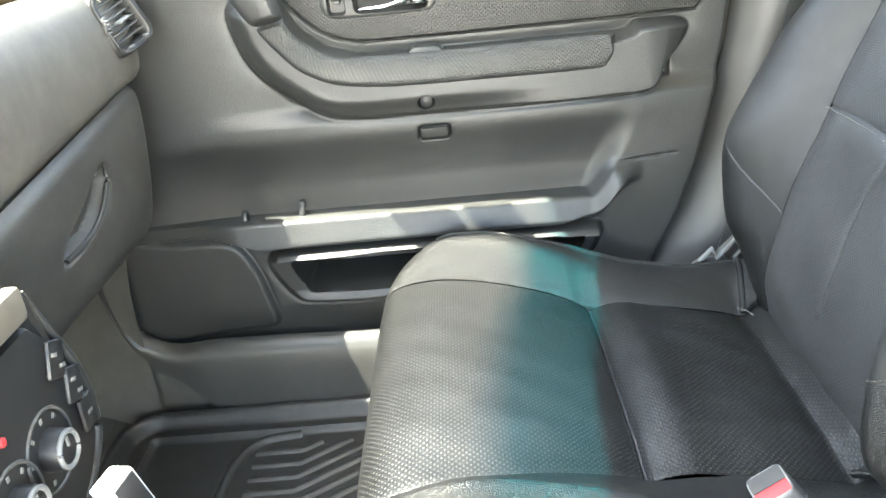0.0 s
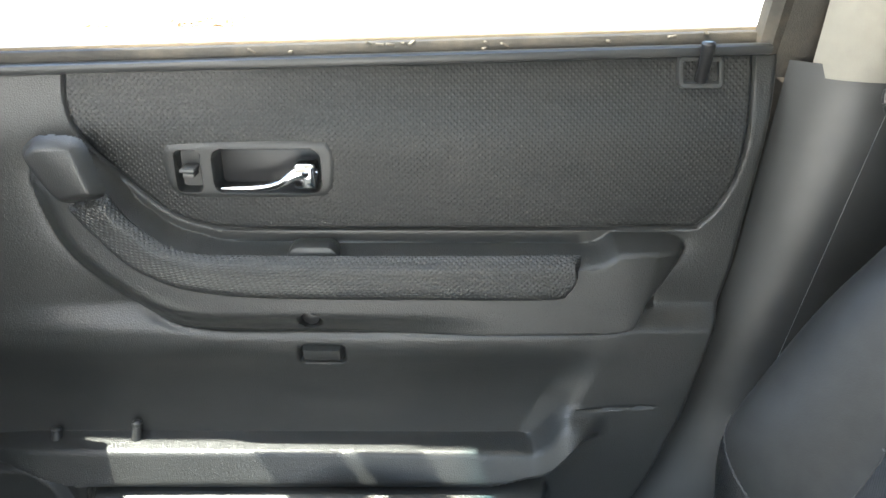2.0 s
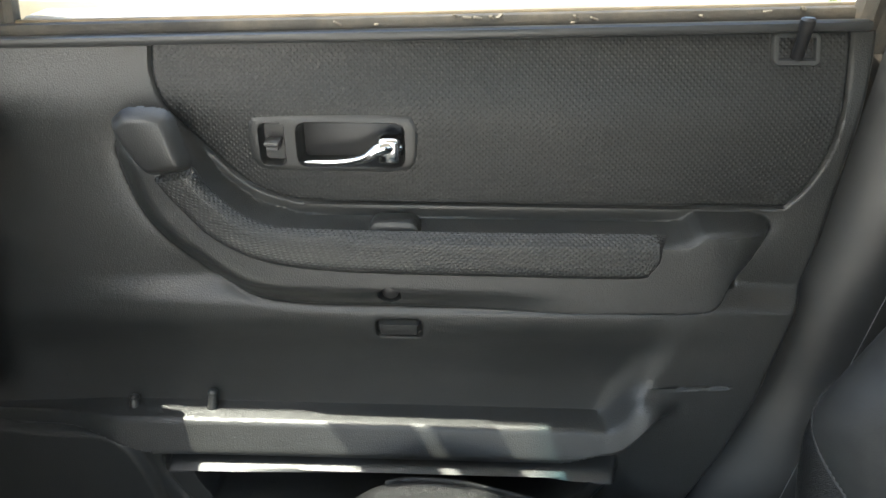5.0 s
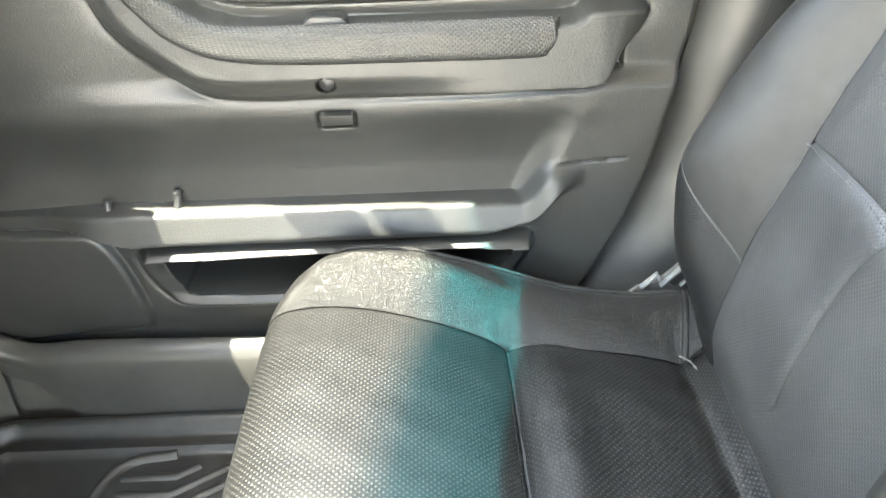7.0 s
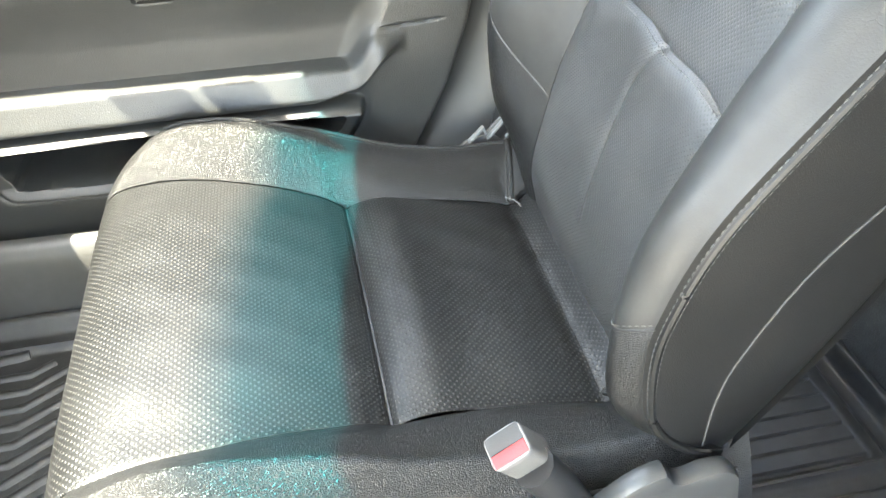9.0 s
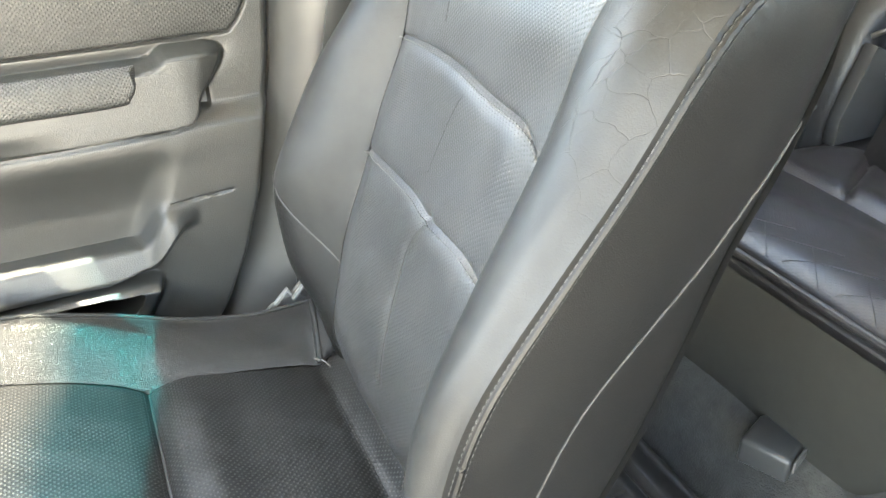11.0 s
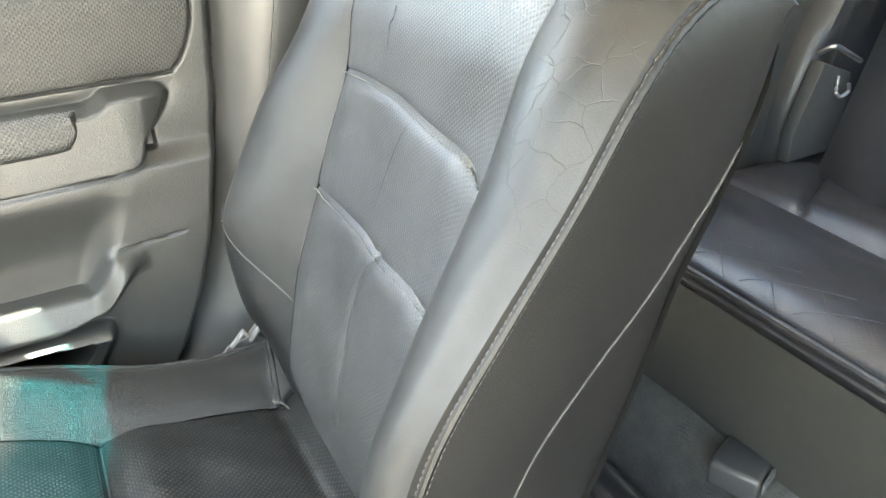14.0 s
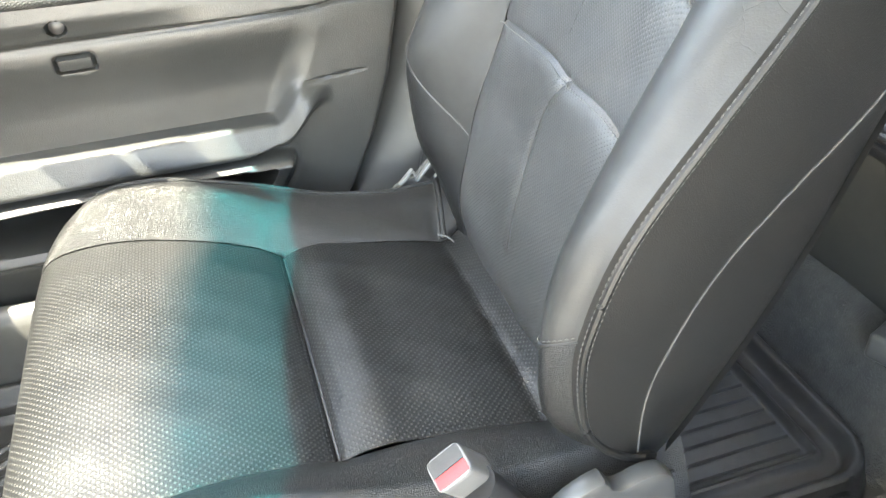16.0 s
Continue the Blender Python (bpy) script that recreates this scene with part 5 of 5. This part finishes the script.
HANDLE_POLY = loop_of([(0.922, 0.732), (0.932, 0.705), (0.912, 0.672), (0.865, 0.655), (0.79, 0.652), (0.80, 0.672), (0.85, 0.695), (0.89, 0.722)], 60)
dashboard()


def air_vent():
    vent = thing("air_vent", "black slatted side air vent at the dashboard's end", "air vent")
    m = pose(-0.425, 1.049, 0.872, 0, -15, -14)
    outer = [Vector(p) for p in ((-0.0464, 0.0327), (0.0339, 0.0467), (0.0581, -0.0276), (-0.0284, -0.0450))]
    inner = [Vector(p) for p in ((-0.0340, 0.0270), (0.0250, 0.0375), (0.0455, -0.0235), (-0.0245, -0.0365))]
    def round_corners(c, share):
        pts = []
        for i in range(4):
            a, b, d = c[i - 1], c[i], c[(i + 1) % 4]
            p, q = b + (a - b) * share, b + (d - b) * share
            pts += [p * (1 - t) ** 2 + b * 2 * t * (1 - t) + q * t * t for t in np.linspace(0, 1, 9)]
        return pts
    big, small = round_corners(outer, 0.26), round_corners(inner, 0.14)
    loops = []
    for a, b in zip(big + big[:1], small + small[:1]):
        g = a + (a - b).normalized() * 0.003
        row = [(-0.040, g.x, g.y), (-0.002, g.x, g.y), (0.0015, a.x, a.y), (0.0035, a.x * 0.8 + b.x * 0.2, a.y * 0.8 + b.y * 0.2), (0.0030, a.x * 0.25 + b.x * 0.75, a.y * 0.25 + b.y * 0.75), (-0.001, b.x, b.y), (-0.026, b.x * 0.98, b.y * 0.98)]
        loops.append(row)
    part("frame", turned(sheet(np.array(loops)), m), TRIM_SMOOTH, vent, "smooth grey vent frame")
    part("rim_groove", turned(tube([Vector((0.0016, p.x, p.y)) for p in big + big[:2]], 0.0012, 6), m), BLACK, vent)
    part("duct", turned(prism([(p.x * 1.02, p.y * 1.02) for p in small], -0.030, -0.024, "x", 0), m), BLACK, vent)
    for i in range(6):
        v = (i + 0.75) / 6.6
        a, b = inner[0].lerp(inner[3], v), inner[1].lerp(inner[2], v)
        along = b - a
        slope = math.degrees(math.atan2(along.y, along.x))
        c = (a + b) / 2
        part("slat", turned(box((-0.018, -along.length / 2, -0.0009), (-0.002, along.length / 2, 0.0009), 0.0005), m @ pose(0, c.x, c.y, slope, 0, 0) @ pose(0, 0, 0, 0, 8, 0)), BUCKLE_GREY, vent)
    part("tab", turned(box((-0.004, -0.012, -0.0022), (0.006, 0.012, 0.0022), 0.0015), m @ pose(0, 0.002, -0.001, 12, 0, 0)), PALE_GREY, vent, "pale slider tab")
    for y, z in ((0.0335, -0.0270), (-0.0050, -0.0345)):
        part("bright_clip", turned(box((0.000, y - 0.005, z - 0.0016), (0.005, y + 0.005, z + 0.0016), 0.001), m), PALE_GREY, vent)
    wheel = part("thumbwheel", turned(disc_stack([(0.015, -0.003), (0.016, -0.0015), (0.016, 0.0015), (0.015, 0.003)], 26), m @ pose(-0.009, -0.0335, -0.002, 0, 0, 0) @ pose(0, 0, 0, 90, 0, 0) @ pose(0, 0, 0, 0, -14, 0)), BUCKLE_GREY, vent, "ribbed grey thumbwheel")
    for i in range(7):
        a = radians(-54 + 18 * i)
        part("wheel_rib", turned(box((0.0148, -0.0032, -0.0008), (0.0168, 0.0032, 0.0008), 0.0003), m @ pose(-0.009, -0.0335, -0.002, 0, 0, 0) @ pose(0, 0, 0, 0, -math.degrees(a), 0)), PALE_GREY, wheel)


air_vent()


def centre_stack():
    stack = thing("centre_console", "black heater panel with silver-ringed knobs in a grey console", "console")
    edge = curve([(0.571, 0.730), (0.576, 0.718), (0.590, 0.680), (0.608, 0.63), (0.613, 0.585), (0.600, 0.555), (0.560, 0.53), (0.50, 0.52)], 40)
    outline = [(y, z) for y, z in edge] + [(0.30, 0.52), (0.30, 0.75), (0.55, 0.75)]
    part("body", prism(outline, -0.62, -0.372, "x", 0.006), TRIM, stack)
    face = [(y - 0.010, z) for y, z in edge[8:]] + [(0.32, 0.53), (0.32, 0.705), (0.555, 0.705)]
    part("heater_panel", prism(face, -0.374, -0.362, "x", 0.003), BLACK, stack, "glossy black heater control panel")
    part("edge_trim", tube([(-0.366, y, z) for y, z in edge], np.interp(np.linspace(0, 1, len(edge)), [0, 0.3, 1], [0.001, 0.0055, 0.0055]), 10), TRIM_SMOOTH, stack, "smooth grey edge trim")
    part("silver_bar", box((-0.374, 0.32, 0.712), (-0.358, 0.560, 0.742), 0.005), SILVER, stack, "silver trim bar")
    for y, z, r in ((0.529, 0.604, 0.0175), (0.470, 0.596, 0.0175)):
        m = pose(-0.362, y, z, 0, 90, 0)
        part("dial_bezel", tube([m @ Vector((r * 2.0 * math.cos(a), r * 2.0 * math.sin(a), 0.0005)) for a in np.linspace(0, 2 * math.pi, 48)], 0.0016, 8), BUCKLE_GREY, stack)
        knob = part("knob", turned(disc_stack([(r * 1.05, 0.0), (r * 1.0, 0.012), (r * 0.9, 0.016), (r * 0.3, 0.014)], 36), m), BLACK, stack)
        part("dial_ring", tube([m @ Vector((r * 0.85 * math.cos(a), r * 0.85 * math.sin(a), 0.0155)) for a in np.linspace(0, 2 * math.pi, 40)], 0.0024, 8), PALE_GREY, knob, "silver dial ring")
        part("pointer", turned(box((-0.012, -0.0015, 0.0155), (-0.003, 0.0015, 0.0175), 0.0005), m), MARK, knob)
        for i in range(7):
            a = radians(140 + 40 * i)
            part("dial_mark", turned(box((-0.0024, -0.0018, 0.0), (0.0024, 0.0018, 0.0006), 0), m @ pose(r * 1.6 * math.cos(a), r * 1.6 * math.sin(a), 0.0, 0, 0, math.degrees(a))), MARK, stack)
    keys = part("button_strip", merge(*[turned(box((-0.003, -0.012, -0.0165), (0.003, 0.012, 0.0165), 0.003), pose(-0.360, y, z, a, 0, 0)) for y, z, a in ((0.572, 0.664, -24), (0.586, 0.630, -20), (0.593, 0.596, -4))]), BLACK, stack, "black heater button strip")
    for y, z, a in ((0.569, 0.670, -24), (0.576, 0.656, -24), (0.584, 0.636, -20), (0.589, 0.622, -20), (0.593, 0.596, -4)):
        part("button_symbol", turned(box((0.0028, -0.0045, -0.0018), (0.0034, 0.0045, 0.0018), 0.0002), pose(-0.360, y, z, a, 0, 0)), MARK, keys)
    part("red_dot", turned(disc_stack([(0.004, 0), (0.004, 0.002), (0.003, 0.003)], 16), pose(-0.362, 0.478, 0.652, 0, 90, 0)), RED, stack)


centre_stack()


def charger():
    c = thing("charger_plug", "white and black plug-in charger standing in the console", "charger")
    m = pose(-0.272, 0.462, 0.598, 10, -12, -22)
    part("body", turned(box((-0.012, -0.013, -0.06), (0.012, 0.013, 0.030), 0.003), m), WHITE, c)
    part("front_face", turned(box((0.0105, -0.0105, -0.055), (0.0130, 0.0105, 0.0275), 0.001), m), BLACK, c, "black front with white border")
    part("tray", box((-0.37, 0.40, 0.40), (-0.22, 0.54, 0.535), 0.01), BLACK, c)


charger()


def clutter():
    t = tagged(part("twine", tube(curve([(-0.470, 0.975, 0.9205), (-0.455, 0.995, 0.921), (-0.445, 1.005, 0.914), (-0.432, 1.022, 0.899)], 20), 0.0006, 6), TWINE), "thin pale twine caught at the vent", "twine")
    bag = bmesh.new()
    bmesh.ops.create_icosphere(bag, subdivisions=4, radius=1)
    for v in bag.verts:
        n = noise.noise(v.co * 3) * 0.3 + 1
        v.co = Vector((-0.575 + 0.05 * v.co.x * n, 1.04 + 0.07 * v.co.y * n, 0.912 + 0.018 * (v.co.z + 0.6) * n))
    tagged(part("crumpled_bag", bag, surface("brown_paper", (0.20, 0.14, 0.08), 0.8, 300, 0.8, 0.4)), "crumpled brown paper bag on the dashboard", "paper bag")


clutter()

# ---- rear cabin ----


def rear_bench():
    seat = thing("rear_bench", "dark leather rear bench cushion with piped edge and quilted front", "rear seat")
    line = curve([(0.862, 0.28), (0.842, 0.42), (0.828, 0.52), (0.812, 0.572), (0.824, 0.586), (0.87, 0.583), (0.95, 0.563), (1.05, 0.530), (1.15, 0.500), (1.176, 0.490), (1.22, 0.497), (1.32, 0.485), (1.42, 0.47)], 120)
    ys = np.concatenate([np.linspace(-0.26, 0.50, 30), np.linspace(0.515, 1.115, 80)])
    rows = []
    for y in ys:
        row = []
        for i, (x, z) in enumerate(line):
            top = float(step(30, 45, np.array(i)))
            e = 0.03 * max(0, (abs(y - 0.43) - 0.60) / 0.085) ** 3
            z2 = z - e * top + 0.003 * math.sin(x * 30 + y * 11) * top
            z2 -= 0.008 * math.exp(-((x - 1.176) / 0.006) ** 2) * top
            z2 -= 0.010 * math.exp(-((y - 0.897 - 0.55 * (x - 1.176)) / 0.006) ** 2) * float(step(1.176, 1.19, x))
            row.append((x, y, z2))
        rows.append(row)
    xyz = np.array(rows)
    uv = metric(xyz)
    part("cushion_face", sheet(xyz[:, :36]), BENCH_CLOTH, seat, "dark olive cloth front face of the bench")
    part("cushion_top", sheet(xyz[:, 34:], uv[:, 34:]), REAR_PERF, seat, "dark perforated leather bench cushion")
    for dz, dx in ((0.0, 0.0), (-0.014, 0.002)):
        part("edge_piping", tube([(0.8105 + dx, y, 0.576 + dz) for y in np.linspace(-0.25, 1.11, 40)], 0.0045, 8), REAR_LEATHER, seat)
    # quilted diamonds along the front roll
    for i in range(8):
        y0 = 1.07 - 0.075 * i
        for q in ([(0.816, y0), (0.850, y0 - 0.022), (0.885, y0 - 0.052), (0.925, y0 - 0.080)], [(0.890, y0 + 0.012), (0.855, y0 - 0.022), (0.818, y0 - 0.062)]):
            p = curve([(x, y, 0.0) for x, y in q], 14)
            p[:, 2] = np.interp(p[:, 0], line[36:, 0], line[36:, 1]) + 0.003 * np.sin(p[:, 0] * 30 + p[:, 1] * 11) + 0.0002
            part("quilt_line", tube(p, 0.0005, 5), BLACK, seat)
    # backrests, the further one behind a gap
    for y0, y1 in ((0.52, 1.02), (-0.24, 0.50)):
        rows = []
        for t in np.linspace(0, 1, 40):
            x, z = 1.36 + 0.24 * t, 0.475 + 0.60 * t
            row = []
            for c in np.linspace(-1, 1, 30):
                bulge = 0.07 * (1 - abs(c) ** 4) * math.sin(math.pi * min(0.96, 0.10 + t * 0.88)) ** 0.4
                row.append((x - bulge, (y0 + y1) / 2 + c * (y1 - y0) / 2, z + 0.02 * (1 - c * c) * t))
            rows.append(row)
        part("backrest", sheet(np.array(rows)), REAR_LEATHER, seat, "dark leather rear backrest")
    part("seat_base", box((0.87, -0.25, 0.30), (1.45, 1.09, 0.46), 0.01), VINYL, seat)


rear_bench()


def rear_door():
    door = thing("rear_door", "dark grey rear passenger door trim with an armrest", "car door")
    def skin(x, z):
        p = 0.02 + 0.0 * x
        p = p + 0.035 * step(0.845, 0.825, z + 0.0 * x) * step(0.70, 0.79, z) * step(1.47, 1.43, x)
        p = p + 0.012 * step(0.74, 0.70, z)
        return 1.172 - p + 0.04 * step(0.93, 0.985, z)
    part("trim_panel", relief(0.56, 1.60, 0.33, 0.97, 0.008, skin), TRIM, door)
    part("grip", tube(curve([(1.30, 1.118, 0.83), (1.32, 1.108, 0.842), (1.345, 1.106, 0.842), (1.36, 1.118, 0.83)], 14), 0.007, 8), TRIM_SMOOTH, door)
    part("outer_skin", box((0.56, 1.23, 0.28), (1.9, 1.26, 0.97), 0.006), PAINT, door)
    part("window_frame", box((0.56, 1.17, 0.965), (1.6, 1.21, 0.985), 0.004), SEAL, door)
    pane = np.array([[(x, 1.195 - 0.05 * ((z - 0.96) / 0.42), z) for z in np.linspace(0.97, 1.38, 5)] for x in np.linspace(0.56, 1.55, 6)])
    part("window_pane", sheet(pane), WINDOW_GLASS, door, "clear rear side window glass")


rear_door()


def wheel_arch():
    rows = []
    path = curve([(1.36, 0.45), (1.385, 0.60), (1.44, 0.74), (1.53, 0.88), (1.60, 0.97), (1.66, 1.10), (1.72, 1.38)], 40)
    for x, z in path:
        rows.append([(x - 0.02, 1.16, z), (x - 0.012, 1.12, z), (x + 0.01, 1.098, z), (x + 0.035, 1.095, z), (x + 0.06, 1.10, z), (x + 0.075, 1.115, z), (x + 0.40, 1.13, z)])
    setting("trim", sheet(np.array(rows)), BLACK, "dark moulded trim round the rear wheel arch", "wheel arch trim")
    latch = thing("seat_latch", "steel rear seat latch striker on the wheel arch", "seat latch")
    part("bracket", prism([(1.345, 0.48), (1.345, 0.53), (1.395, 0.655), (1.47, 0.625), (1.47, 0.48)], 1.068, 1.098, "y", 0.006), TRIM_SMOOTH, latch, "grey moulded latch panel")
    part("striker", tube(curve([(1.395, 1.085, 0.668), (1.400, 1.060, 0.684), (1.425, 1.055, 0.672), (1.472, 1.058, 0.648)], 14), 0.0048, 8), STEEL, latch, "bare steel striker bar")
    part("hook", tube(curve([(1.432, 1.066, 0.626), (1.426, 1.060, 0.600), (1.436, 1.058, 0.590), (1.456, 1.058, 0.596), (1.455, 1.060, 0.610)], 16), 0.0034, 8), STEEL, latch, "bare steel hook")
    part("upper_bar", tube([(1.47, 1.09, 0.79), (1.47, 1.03, 0.80)], 0.005, 8), STEEL, latch, "bare steel bar")


wheel_arch()


def rear_buckle():
    b = thing("rear_belt_buckle", "worn dark rear seat belt buckle lying behind the bench cushion", "belt buckle")
    m = pose(1.425, 0.985, 0.500, 20, 35, -25)
    part("body", turned(box((-0.014, -0.011, -0.030), (0.014, 0.011, 0.022), 0.004, 3), m), BLACK, b)
    part("button", turned(box((-0.010, -0.006, 0.020), (0.010, 0.006, 0.024), 0.0015), m), STEEL, b, "dull steel end")
    part("tongue", turned(box((-0.010, -0.0015, -0.022), (0.010, 0.0015, 0.026), 0.001), pose(1.445, 0.965, 0.505, 10, 50, -20)), STEEL, b, "dull steel tongue")


rear_buckle()
setting("trim", box((1.34, 0.60, 0.40), (1.62, 1.11, 0.475), 0.02), REAR_LEATHER, "dark filler behind the rear cushion", "seat filler")

bracket = thing("seat_rail_cover", "worn grey plastic seat bracket cover on the carpet step", "bracket")
part("cover", turned(box((-0.036, -0.032, -0.03), (0.036, 0.032, 0.006), 0.007, 3), pose(0.832, 0.648, 0.352, 0, 6, 24)), TRIM_SMOOTH, bracket)
# A paler strip stands in for the highlight on the cover's edge.
part("edge_highlight", turned(box((-0.030, -0.0015, -0.012), (0.030, 0.0015, 0.004), 0.001), pose(0.842, 0.614, 0.354, 0, 6, 24)), BUCKLE_GREY, bracket, "pale strip for the highlight along the edge")

armrest = thing("console_tray", "grey moulded tray end between the front seats", "console tray")
rim = curve([(0.42, 0.465, 0.385), (0.45, 0.468, 0.408), (0.50, 0.455, 0.416), (0.525, 0.43, 0.412), (0.53, 0.39, 0.40)], 24)
part("rim", tube(rim, 0.010, 12), TRIM_SMOOTH, armrest)
part("body", box((0.30, 0.36, 0.25), (0.515, 0.45, 0.405), 0.02), TRIM_SMOOTH, armrest)

# ---- outside ----


def litter():
    rng = random.Random(4)
    bm = bmesh.new()
    for cx, cy, sx, sy, n in ((-3.3, 8.6, 0.45, 0.35, 420), (-2.7, 9.6, 0.35, 0.40, 260), (-3.9, 9.3, 0.4, 0.4, 160), (-1.6, 9.0, 0.6, 0.3, 30), (0.5, 9.0, 3.0, 2.0, 60)):
        for _ in range(n):
            x, y = rng.gauss(cx, sx), rng.gauss(cy, sy)
            s, a, tilt = rng.uniform(0.03, 0.07), rng.uniform(0, 360), rng.uniform(-30, 30)
            m = pose(x, y, -0.275 + rng.uniform(0, 0.03), tilt, rng.uniform(-25, 25), a)
            vs = [bm.verts.new(m @ Vector(p)) for p in ((-s, 0, 0), (0, -s * 0.45, 0.006), (s, 0, 0), (0, s * 0.45, 0.006))]
            bm.faces.new(vs)
    tagged(part("leaf_litter", bm, DRY_LEAF), "scattered dry brown leaves on the pale ground", "dry leaves", kind="stuff")
    bm = bmesh.new()
    for cx, cy in ((0.95, 8.7), (3.55, 8.85)):
        for _ in range(120):
            a, l, r = rng.uniform(0, 6.28), rng.uniform(0.05, 0.16), rng.uniform(0, 0.10)
            p = Vector((cx + r * math.cos(a), cy + r * math.sin(a), -0.30))
            d = Vector((math.cos(a), math.sin(a), 0))
            w = Vector((-d.y, d.x, 0)) * 0.008
            tip = p + d * l * 0.5 + Vector((0, 0, l))
            bm.faces.new([bm.verts.new(v) for v in (p - w, p + w, tip)])
    tagged(part("weeds", bm, GRASS), "small green weeds on the pale ground", "weeds", kind="stuff")


litter()
